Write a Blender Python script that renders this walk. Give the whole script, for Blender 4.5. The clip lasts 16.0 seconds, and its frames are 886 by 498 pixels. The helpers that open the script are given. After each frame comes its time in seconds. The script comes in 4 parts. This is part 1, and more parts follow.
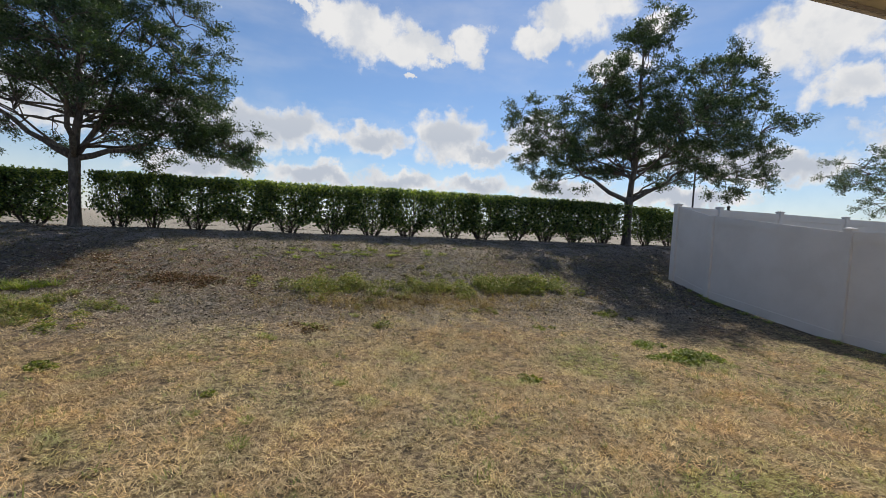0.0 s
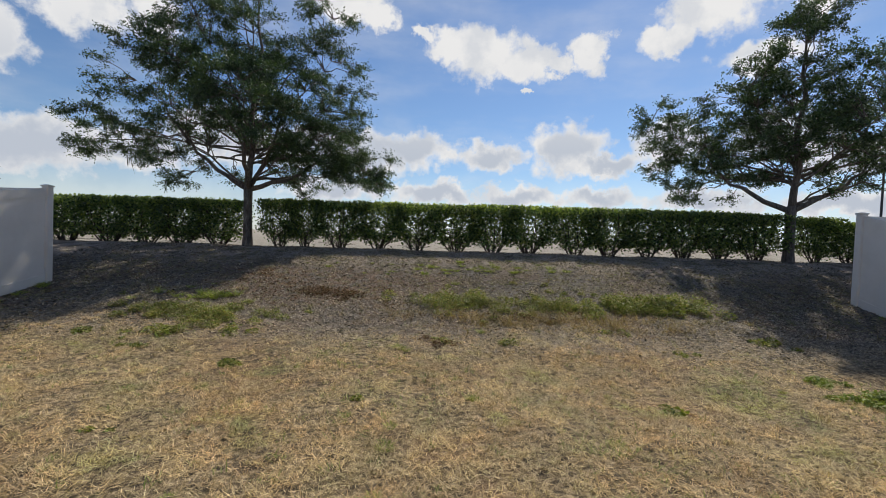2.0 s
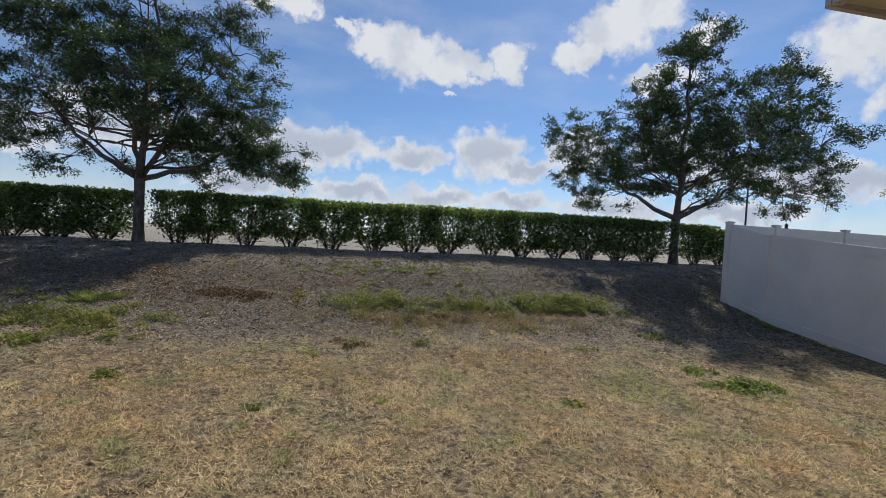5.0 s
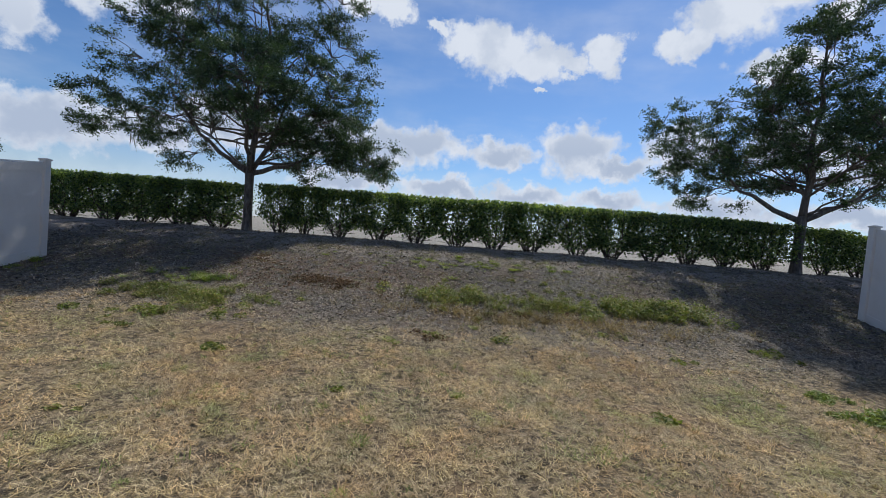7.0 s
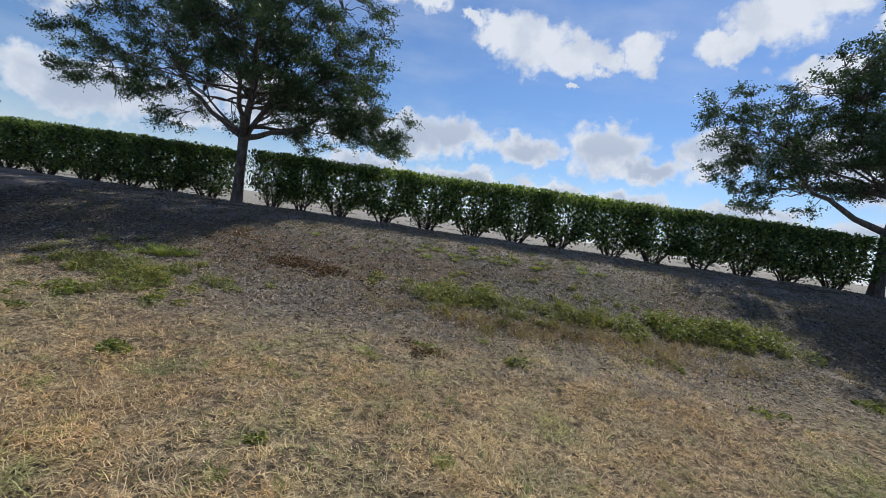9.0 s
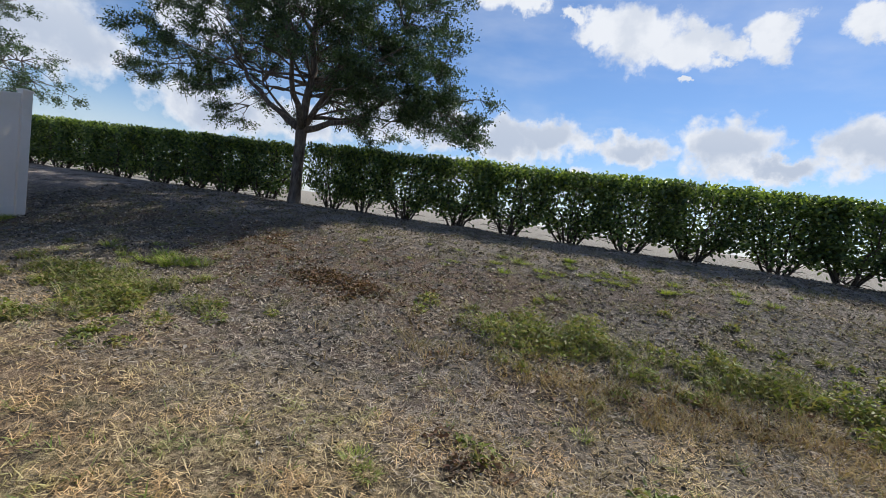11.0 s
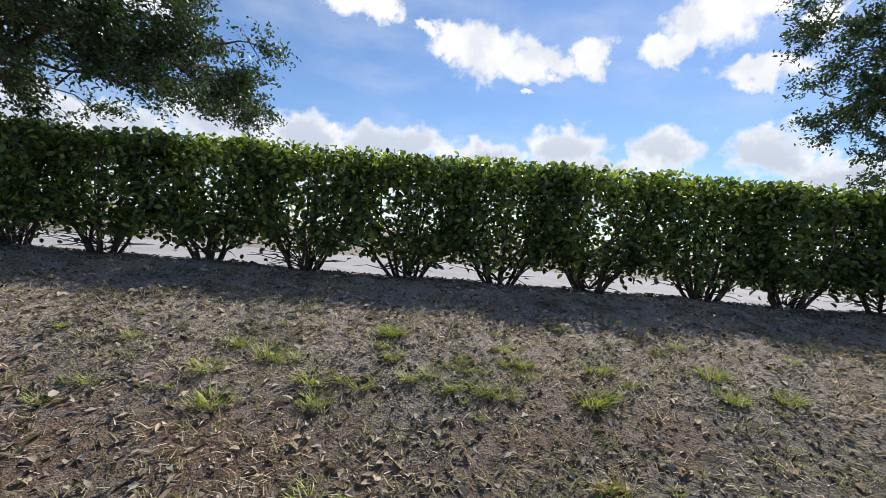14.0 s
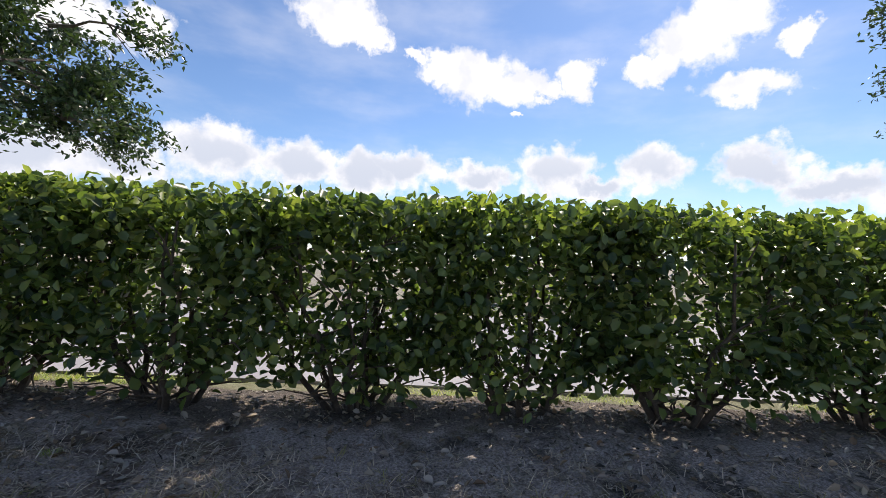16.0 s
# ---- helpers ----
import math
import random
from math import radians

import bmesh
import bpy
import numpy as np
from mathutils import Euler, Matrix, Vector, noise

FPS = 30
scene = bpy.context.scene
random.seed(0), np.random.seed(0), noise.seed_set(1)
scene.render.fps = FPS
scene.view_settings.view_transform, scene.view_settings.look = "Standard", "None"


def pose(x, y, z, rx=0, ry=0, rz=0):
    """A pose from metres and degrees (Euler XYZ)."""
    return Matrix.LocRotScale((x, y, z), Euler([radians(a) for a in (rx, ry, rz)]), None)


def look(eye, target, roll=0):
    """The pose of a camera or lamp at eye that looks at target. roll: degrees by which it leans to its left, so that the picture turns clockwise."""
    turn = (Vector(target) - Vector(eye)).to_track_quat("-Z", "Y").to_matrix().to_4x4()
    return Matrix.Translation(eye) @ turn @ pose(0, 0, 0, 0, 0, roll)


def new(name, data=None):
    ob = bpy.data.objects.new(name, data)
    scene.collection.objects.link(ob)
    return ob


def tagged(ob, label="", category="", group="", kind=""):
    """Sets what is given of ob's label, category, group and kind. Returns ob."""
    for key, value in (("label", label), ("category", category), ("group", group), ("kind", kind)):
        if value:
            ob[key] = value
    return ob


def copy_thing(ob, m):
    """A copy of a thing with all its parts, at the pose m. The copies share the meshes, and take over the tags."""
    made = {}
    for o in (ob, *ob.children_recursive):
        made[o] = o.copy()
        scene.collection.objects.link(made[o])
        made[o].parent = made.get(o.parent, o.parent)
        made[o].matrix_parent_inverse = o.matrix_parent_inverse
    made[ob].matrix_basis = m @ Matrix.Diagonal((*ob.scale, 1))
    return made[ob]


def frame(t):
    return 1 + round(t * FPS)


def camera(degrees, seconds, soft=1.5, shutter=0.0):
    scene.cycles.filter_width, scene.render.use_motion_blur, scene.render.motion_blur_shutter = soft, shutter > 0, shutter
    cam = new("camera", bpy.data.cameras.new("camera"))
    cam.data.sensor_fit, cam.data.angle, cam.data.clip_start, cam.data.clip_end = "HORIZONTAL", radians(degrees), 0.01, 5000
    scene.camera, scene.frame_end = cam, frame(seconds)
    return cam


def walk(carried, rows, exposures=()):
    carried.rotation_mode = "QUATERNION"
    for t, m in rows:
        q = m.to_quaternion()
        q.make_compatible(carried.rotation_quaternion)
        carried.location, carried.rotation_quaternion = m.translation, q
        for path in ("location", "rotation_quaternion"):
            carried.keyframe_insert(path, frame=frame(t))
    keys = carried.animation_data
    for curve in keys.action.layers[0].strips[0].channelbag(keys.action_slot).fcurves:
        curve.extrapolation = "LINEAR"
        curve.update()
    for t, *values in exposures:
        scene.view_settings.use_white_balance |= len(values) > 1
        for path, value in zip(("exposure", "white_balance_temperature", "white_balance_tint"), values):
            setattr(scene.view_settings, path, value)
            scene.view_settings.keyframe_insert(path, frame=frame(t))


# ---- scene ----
cam = camera(91.4, 16.0, soft=0.75)
METRES, EYE, TILT, LEAN, TURN = 10.1, 1.5, 0.0, 0.0, -15.4
ROWS = [
    (0.0, 0.0, 0.0, 0.0, 0.16, -3.04, -2.97),
    (0.5, -0.0056, -0.0029, -0.0004, 3.43, -3.27, -3.18),
    (1.0, -0.0101, -0.0075, 0.0001, 10.02, -3.06, -2.68),
    (1.5, -0.0128, -0.01, 0.0011, 14.3, -2.49, -2.36),
    (2.0, -0.0117, -0.0093, 0.0033, 15.55, -1.68, -2.24),
    (2.5, -0.0097, -0.007, 0.0035, 14.34, -1.32, -2.38),
    (3.0, -0.0079, -0.0055, 0.0041, 11.72, -1.07, -2.66),
    (3.5, -0.0035, -0.0023, 0.0046, 4.78, -0.77, -2.9),
    (6.0, -0.0025, -0.0017, 0.0042, 6.74, -1.55, -4.44),
    (6.5, 0.0018, 0.0009, 0.0029, 10.91, -1.83, -4.25),
    (7.0, -0.0027, 0.0096, -0.001, 16.33, -2.29, -4.97),
    (7.5, -0.0154, 0.0357, -0.0041, 18.1, -2.67, -7.26),
    (8.0, -0.0128, 0.0725, -0.0068, 18.28, -3.03, -8.62),
    (10.5, -0.0699, 0.3146, -0.0136, 24.57, -4.93, -7.01),
    (11.0, -0.0832, 0.3664, -0.0133, 31.69, -4.99, -8.55),
    (11.5, -0.0985, 0.4278, -0.0113, 27.06, -4.22, -8.74),
    (12.0, -0.106, 0.4837, -0.0113, 25.4, -4.15, -8.9),
    (12.5, -0.1219, 0.5441, -0.0133, 21.85, -4.05, -8.44),
    (13.0, -0.1292, 0.6048, -0.0058, 15.28, -3.01, -8.14),
    (13.5, -0.1337, 0.6606, 0.0036, 15.04, -2.75, -6.68),
    (14.0, -0.1449, 0.7186, 0.0137, 14.56, -2.12, -5.21),
    (14.5, -0.1495, 0.7729, 0.0174, 14.44, -0.96, -4.63),
    (15.0, -0.1659, 0.8245, 0.0221, 15.38, -0.13, -4.49),
    (15.5, -0.1796, 0.877, 0.0407, 14.77, 0.83, -4.54),
    (16.0, -0.1857, 0.92, 0.0598, 13.99, 0.88, -3.32),
]
walk(cam, [(t, pose(0, 0, EYE, TILT, LEAN, TURN) @ pose(METRES * x, METRES * y, METRES * z, 90 + pitch, roll, yaw)) for t, x, y, z, yaw, pitch, roll in ROWS],
     exposures=[(0.0, 0.09, 7050, 10), (2.5, 0.09, 7050, 10), (3.0, 0.04, 6850, 10), (3.5, -0.05, 6600, 10), (6.0, -0.04, 6500, 10), (7.0, -0.04, 6150, 10), (8.0, -0.02, 6200, 10), (11.0, 0.18, 6500, 10), (12.5, 0.38, 6750, 10), (14.5, 0.40, 6850, 11), (16.0, 0.56, 7050, 14)])

# ---- world, sun ----
SUN_AZ, SUN_EL = 32.0, 49.5      # degrees from +y towards +x, and above the horizon
SKY_STRENGTH, CLOUD_LIGHT = 0.094, 0.80

world = bpy.data.worlds.new("sky")
scene.world = world
world.use_nodes = True
WT = world.node_tree
WT.nodes.clear()


def link_in(tree, node, values):
    for key, value in values.items():
        socket = node.inputs[key]
        if isinstance(value, bpy.types.NodeSocket):
            tree.links.new(value, socket)
        else:
            socket.default_value = value
    return node


def wmath(op, a, b=0.0, c=0.0):
    n = WT.nodes.new("ShaderNodeMath")
    n.operation = op
    return link_in(WT, n, {0: a, 1: b, 2: c}).outputs[0]


def wvec(op, a, b=(0, 0, 0)):
    n = WT.nodes.new("ShaderNodeVectorMath")
    n.operation = op
    link_in(WT, n, {0: a, 1: b})
    return n.outputs["Value"] if op == "LENGTH" else n.outputs[0]


def wmix(f, a, b):
    n = WT.nodes.new("ShaderNodeMix")
    n.data_type = "RGBA"
    return link_in(WT, n, {"Factor": f, "A": a, "B": b}).outputs["Result"]


def wstep(x, lo, hi):
    n = WT.nodes.new("ShaderNodeMapRange")
    n.interpolation_type = "SMOOTHSTEP"
    return link_in(WT, n, {"Value": x, "From Min": lo, "From Max": hi}).outputs[0]


def wnoise(vec, scale, detail, rough=0.55):
    n = WT.nodes.new("ShaderNodeTexNoise")
    link_in(WT, n, {"Vector": vec, "Scale": scale, "Detail": detail, "Roughness": rough})
    return n


sky = WT.nodes.new("ShaderNodeTexSky")
sky.sky_type = "NISHITA"
sky.sun_disc = False
sky.sun_elevation, sky.sun_rotation = radians(SUN_EL), radians(SUN_AZ)
sky.air_density, sky.dust_density, sky.ozone_density = 1.0, 0.25, 4.0
heading = WT.nodes.new("ShaderNodeTexCoord").outputs["Generated"]
split = WT.nodes.new("ShaderNodeSeparateXYZ")
WT.links.new(heading, split.inputs[0])
az = wmath("DEGREES", wmath("ARCTAN2", split.outputs[0], split.outputs[1]))
el = wmath("DEGREES", wmath("ARCSINE", split.outputs[2]))
flat = WT.nodes.new("ShaderNodeCombineXYZ")
link_in(WT, flat, {0: az, 1: el})
# puffy edges: the angles are shaken by two sizes of noise
shake = wvec("SUBTRACT", wnoise(heading, 17.0, 5.0, 0.6).outputs["Color"], (0.5, 0.5, 0.5))
spot = wvec("ADD", flat.outputs[0], wvec("MULTIPLY", shake, (7.5, 5.5, 0)))
CLOUDS = (  # azimuth, elevation, half width, half height
    (4.5, 23.0, 6.0, 3.4), (9.5, 22.0, 5.0, 2.3), (0.0, 23.2, 4.0, 2.0), (-3.6, 24.6, 2.2, 0.8), (17.4, 22.2, 2.9, 2.5), (13.6, 21.2, 2.8, 1.2),
    (10.0, 18.5, 0.9, 0.5), (-13.5, 28.0, 6.0, 3.4), (-10.0, 26.0, 3.0, 1.7), (30.5, 25.0, 5.5, 3.2), (26.0, 22.7, 3.2, 1.6), (34.0, 27.5, 4.5, 3.5),
    (36.2, 19.7, 5.0, 1.7), (40.0, 23.5, 2.2, 1.4), (54.5, 20.5, 6.0, 4.2), (58.0, 15.0, 4.5, 2.2), (66.0, 20.0, 8.0, 5.0),
    (-4.5, 11.0, 6.0, 2.7), (-10.0, 10.0, 5.5, 3.2), (5.5, 10.4, 5.0, 2.0), (15.0, 11.3, 5.4, 3.2), (20.0, 9.2, 4.5, 1.6), (27.0, 11.6, 4.6, 3.3),
    (37.5, 11.3, 4.2, 2.8), (43.0, 9.0, 5.5, 1.9), (52.0, 8.0, 8.0, 2.3), (-17.5, 10.5, 5.5, 2.9), (-27.0, 10.5, 6.5, 3.4), (-44.0, 7.5, 8.5, 3.2),
    (-36.0, 8.0, 6.0, 2.6), (-47.5, 16.5, 4.0, 3.0), (-40.5, 21.0, 4.5, 3.0), (-34.0, 21.5, 3.2, 2.4), (-60.0, 11.0, 8.0, 4.5), (64.0, 9.5, 6.0, 3.0),
    (-1.0, 5.6, 7.5, 1.7), (9.0, 5.3, 6.0, 1.9), (19.0, 5.4, 6.0, 1.7), (-14.0, 5.3, 7.0, 1.7), (31.0, 5.0, 7.0, 1.8), (44.0, 4.6, 8.0, 1.6),
)
field = None
for a, e, ra, re in CLOUDS:
    away = wvec("LENGTH", wvec("MULTIPLY", wvec("SUBTRACT", spot, (a, e, 0)), (0.84 / ra, 0.84 / re, 0)))
    one = wmath("SUBTRACT", 1.0, away)
    field = one if field is None else wmath("MAXIMUM", field, one)
# overhead and behind the clouds go on at random
wide = wmath("MULTIPLY_ADD", wnoise(heading, 3.2, 6.0).outputs["Fac"], 3.0, -1.72)
outside = wmath("MAXIMUM", wstep(wmath("ABSOLUTE", az), 62.0, 80.0), wstep(el, 32.0, 42.0))
field = wmath("MAXIMUM", field, wmath("SUBTRACT", wide, wmath("MULTIPLY", wmath("SUBTRACT", 1.0, outside), 3.0)))
fine = wmath("MULTIPLY_ADD", wnoise(heading, 26.0, 6.0, 0.6).outputs["Fac"], 0.9, -0.45)
cover = wstep(wmath("ADD", field, fine), 0.02, 0.50)
# thin veil: streaks, thicker towards the horizon
veil = wmath("MULTIPLY", wstep(wnoise(wvec("MULTIPLY", heading, (1, 1, 3)), 4.0, 5.0).outputs["Fac"], 0.36, 0.8), 0.26)
low = wmath("MULTIPLY", wstep(el, 10.0, 0.0), 0.55)
cover = wmath("MAXIMUM", cover, wmath("MAXIMUM", veil, low))
# thick middles and undersides are greyer
thick = wstep(wmath("MULTIPLY_ADD", wnoise(heading, 12.0, 4.0).outputs["Fac"], 1.1, wmath("ADD", field, -0.62)), 0.08, 0.72)
grey = wmath("MULTIPLY", thick, wstep(el, 24.0, 9.0))
soft = wmath("MULTIPLY", wstep(wnoise(heading, 15.0, 5.0).outputs["Fac"], 0.42, 0.68), 0.35)
white = wmix(wmath("MAXIMUM", wmath("MULTIPLY", grey, 0.72), soft), (0.93, 0.97, 1.04, 1), (0.42, 0.52, 0.70, 1))
glow = WT.nodes.new("ShaderNodeBackground")
link_in(WT, glow, {"Color": white, "Strength": CLOUD_LIGHT})
air = WT.nodes.new("ShaderNodeBackground")
tone = WT.nodes.new("ShaderNodeMix")
tone.data_type, tone.blend_type = "RGBA", "MULTIPLY"
link_in(WT, tone, {"Factor": 1.0, "A": sky.outputs[0], "B": (0.82, 0.96, 1.12, 1)})
link_in(WT, air, {"Color": tone.outputs["Result"], "Strength": SKY_STRENGTH})
both = WT.nodes.new("ShaderNodeMixShader")
link_in(WT, both, {0: cover, 1: air.outputs[0], 2: glow.outputs[0]})
WT.links.new(both.outputs[0], WT.nodes.new("ShaderNodeOutputWorld").inputs[0])

sun = new("sun", bpy.data.lights.new("sun", "SUN"))
sun.data.energy, sun.data.angle, sun.data.color = 3.8, radians(0.8), (1.0, 0.95, 0.86)
_a, _e = radians(SUN_AZ), radians(SUN_EL)
sun.matrix_world = look((30 * math.sin(_a) * math.cos(_e), 30 * math.cos(_a) * math.cos(_e), 30 * math.sin(_e)), (0, 0, 0))


# ---- materials ----
def material(name, rough=0.8, metallic=0.0):
    m = bpy.data.materials.new(name)
    m.use_nodes = True
    b = m.node_tree.nodes["Principled BSDF"]
    b.inputs["Roughness"].default_value, b.inputs["Metallic"].default_value = rough, metallic
    return m, m.node_tree, b


def tnode(tree, kind, **values):
    return link_in(tree, tree.nodes.new(kind), values)


def tnoise(tree, vec, scale, detail=5.0, rough=0.6):
    return tnode(tree, "ShaderNodeTexNoise", Vector=vec, Scale=scale, Detail=detail, Roughness=rough).outputs["Fac"]


def tramp(tree, fac, *stops):
    n = tree.nodes.new("ShaderNodeValToRGB")
    tree.links.new(fac, n.inputs[0])
    e = n.color_ramp.elements
    while len(e) < len(stops):
        e.new(0.5)
    for s, (p, c) in zip(e, stops):
        s.position, s.color = p, (*c, 1)
    return n.outputs[0]


def tmix(tree, f, a, b, blend="MIX"):
    n = tree.nodes.new("ShaderNodeMix")
    n.data_type, n.blend_type = "RGBA", blend
    a, b = [(*v, 1) if isinstance(v, tuple) and len(v) == 3 else v for v in (a, b)]
    return link_in(tree, n, {"Factor": f, "A": a, "B": b}).outputs["Result"]


def tmath(tree, op, a, b=0.0, c=0.0):
    n = tree.nodes.new("ShaderNodeMath")
    n.operation = op
    return link_in(tree, n, {0: a, 1: b, 2: c}).outputs[0]


def tstep(tree, x, lo, hi):
    n = tree.nodes.new("ShaderNodeMapRange")
    n.interpolation_type = "SMOOTHSTEP"
    return link_in(tree, n, {"Value": x, "From Min": lo, "From Max": hi}).outputs[0]


def bump(tree, b, height, strength, distance):
    n = tnode(tree, "ShaderNodeBump", Height=height, Strength=strength, Distance=distance)
    tree.links.new(n.outputs[0], b.inputs["Normal"])


def coords(tree):
    return tree.nodes.new("ShaderNodeTexCoord").outputs["Object"]


def plain(name, dark, pale, scale=6.0, rough=0.7, relief=0.3, depth=0.004, metallic=0.0):
    """Two-scale mottled surface."""
    m, t, b = material(name, rough, metallic)
    v = coords(t)
    big, small = tnoise(t, v, scale), tnoise(t, v, scale * 11, 4.0)
    c = tmix(t, tstep(t, big, 0.3, 0.7), dark, pale)
    c = tmix(t, tmath(t, "MULTIPLY", tstep(t, small, 0.5, 0.75), 0.35), c, tuple(x * 0.6 for x in dark))
    t.links.new(c, b.inputs["Base Color"])
    bump(t, b, small, relief, depth)
    return m


def leafy(name, *colours, rough=0.45, through_light=0.35, tints=()):
    """Leaves: every one with its own tone, some light passing through."""
    m, t, b = material(name, rough)
    island = t.nodes.new("ShaderNodeNewGeometry").outputs["Random Per Island"]
    n = len(colours)
    c = tramp(t, island, *[((i + 0.5) / n, col) for i, col in enumerate(colours)])
    c = tmix(t, 0.5, c, tmix(t, tstep(t, tnoise(t, coords(t), 2.2, 3.0), 0.35, 0.65), (0.55, 0.6, 0.6), (1.25, 1.2, 1.0)), "MULTIPLY")
    if tints:
        c = tmix(t, 1.0, c, tramp(t, tnoise(t, coords(t), 0.75, 4.0), *[(0.34 + 0.3 * i / (len(tints) - 1), k) for i, k in enumerate(tints)]), "MULTIPLY")
    t.links.new(c, b.inputs["Base Color"])
    tr = tnode(t, "ShaderNodeBsdfTranslucent", Color=tmix(t, 1.0, c, (1.35, 1.45, 0.7), "MULTIPLY"))
    mix = tnode(t, "ShaderNodeMixShader", Fac=through_light)
    t.links.new(b.outputs[0], mix.inputs[1])
    t.links.new(tr.outputs[0], mix.inputs[2])
    t.links.new(mix.outputs[0], t.nodes["Material Output"].inputs[0])
    return m


def ground_material():
    m, t, b = material("dry_ground", 0.95)
    v = coords(t)
    xyz = tnode(t, "ShaderNodeSeparateXYZ", Vector=v).outputs
    wob, mid, small, tiny = tnoise(t, v, 0.55), tnoise(t, v, 2.6), tnoise(t, v, 17.0), tnoise(t, v, 75.0, 3.0)
    straw = tramp(t, small, (0.34, (0.05, 0.039, 0.024)), (0.50, (0.245, 0.185, 0.108)), (0.66, (0.54, 0.42, 0.255)))
    straw = tmix(t, tmath(t, "MULTIPLY", tstep(t, mid, 0.5, 0.72), 0.45), straw, (0.22, 0.205, 0.075))
    straw = tmix(t, tmath(t, "MULTIPLY", tstep(t, wob, 0.48, 0.66), 0.45), straw, (0.33, 0.19, 0.10))
    soil = tramp(t, small, (0.34, (0.042, 0.037, 0.030)), (0.5, (0.15, 0.133, 0.110)), (0.68, (0.30, 0.270, 0.235)))
    soil = tmix(t, tmath(t, "MULTIPLY", tstep(t, tiny, 0.52, 0.66), 0.6), soil, (0.38, 0.335, 0.305))
    soil = tmix(t, tmath(t, "MULTIPLY", tstep(t, tiny, 0.46, 0.34), 0.7), soil, (0.05, 0.04, 0.033))
    soil = tmix(t, tmath(t, "MULTIPLY", tstep(t, wob, 0.46, 0.64), 0.6), soil, (0.16, 0.095, 0.06))
    clods, scruff = tnoise(t, v, 8.0, 4.0), tnoise(t, v, 5.0, 6.0, 0.7)
    soil = tmix(t, tmath(t, "MULTIPLY", tstep(t, scruff, 0.52, 0.60), 0.65), soil, (0.21, 0.182, 0.10))
    soil = tmix(t, tmath(t, "MULTIPLY", tstep(t, clods, 0.46, 0.38), 0.7), soil, (0.055, 0.045, 0.035))
    straw = tmix(t, tmath(t, "MULTIPLY", tstep(t, clods, 0.46, 0.38), 0.75), straw, (0.075, 0.058, 0.038))
    rust = tmath(t, "MULTIPLY", tmath(t, "MULTIPLY", tstep(t, xyz[0], -5.6, -4.2), tstep(t, xyz[0], 0.4, -1.4)), tmath(t, "MULTIPLY", tstep(t, xyz[1], 7.2, 8.2), tstep(t, xyz[1], 10.4, 9.2)))
    soil = tmix(t, tmath(t, "MULTIPLY", rust, tmath(t, "MULTIPLY", tstep(t, scruff, 0.38, 0.56), 0.7)), soil, (0.20, 0.118, 0.078))
    sand = tmath(t, "MULTIPLY", tstep(t, xyz[1], 9.2, 10.9), tstep(t, tnoise(t, v, 2.3, 7.0, 0.7), 0.38, 0.54))
    soil = tmix(t, tmath(t, "MULTIPLY", sand, 0.85), soil, tramp(t, tiny, (0.36, (0.24, 0.20, 0.175)), (0.62, (0.62, 0.535, 0.475))))
    edge = tmath(t, "ADD", xyz[1], tmath(t, "MULTIPLY_ADD", wob, 3.4, tmath(t, "MULTIPLY_ADD", mid, 1.8, -2.6)))
    c = tmix(t, tstep(t, edge, 5.3, 7.2), straw, soil)
    far = tmix(t, tstep(t, small, 0.3, 0.7), (0.19, 0.19, 0.10), (0.28, 0.26, 0.16))
    far = tmix(t, tmath(t, "MULTIPLY", tstep(t, mid, 0.5, 0.7), 0.5), far, (0.20, 0.22, 0.07))
    far = tmix(t, tstep(t, xyz[1], 16.5, 18.3), far, tmix(t, tstep(t, small, 0.3, 0.7), (0.27, 0.24, 0.19), (0.36, 0.325, 0.265)))
    # dark soil along the hedge foot, the hedge's deep shade painted into its colour
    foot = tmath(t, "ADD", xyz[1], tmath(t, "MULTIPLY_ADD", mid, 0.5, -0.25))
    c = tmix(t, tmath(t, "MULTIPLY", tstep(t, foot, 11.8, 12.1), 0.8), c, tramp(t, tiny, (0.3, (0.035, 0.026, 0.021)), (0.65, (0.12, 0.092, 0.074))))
    c = tmix(t, tstep(t, xyz[1], 12.75, 12.95), c, far)
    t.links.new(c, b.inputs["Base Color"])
    bump(t, b, tmath(t, "MULTIPLY_ADD", tiny, 0.8, small), 1.0, 0.04)
    return m


def bark_material():
    m, t, b = material("oak_bark", 0.9)
    v = coords(t)
    n = tnode(t, "ShaderNodeMapping", Vector=v, Scale=(14, 14, 3.2)).outputs[0]
    ridges, spots = tnoise(t, n, 1.6, 6.0), tnoise(t, v, 4.0)
    c = tramp(t, ridges, (0.3, (0.045, 0.036, 0.03)), (0.55, (0.13, 0.11, 0.095)), (0.8, (0.24, 0.215, 0.19)))
    c = tmix(t, tmath(t, "MULTIPLY", tstep(t, spots, 0.55, 0.7), 0.4), c, (0.25, 0.26, 0.22))
    t.links.new(c, b.inputs["Base Color"])
    bump(t, b, ridges, 0.9, 0.02)
    return m


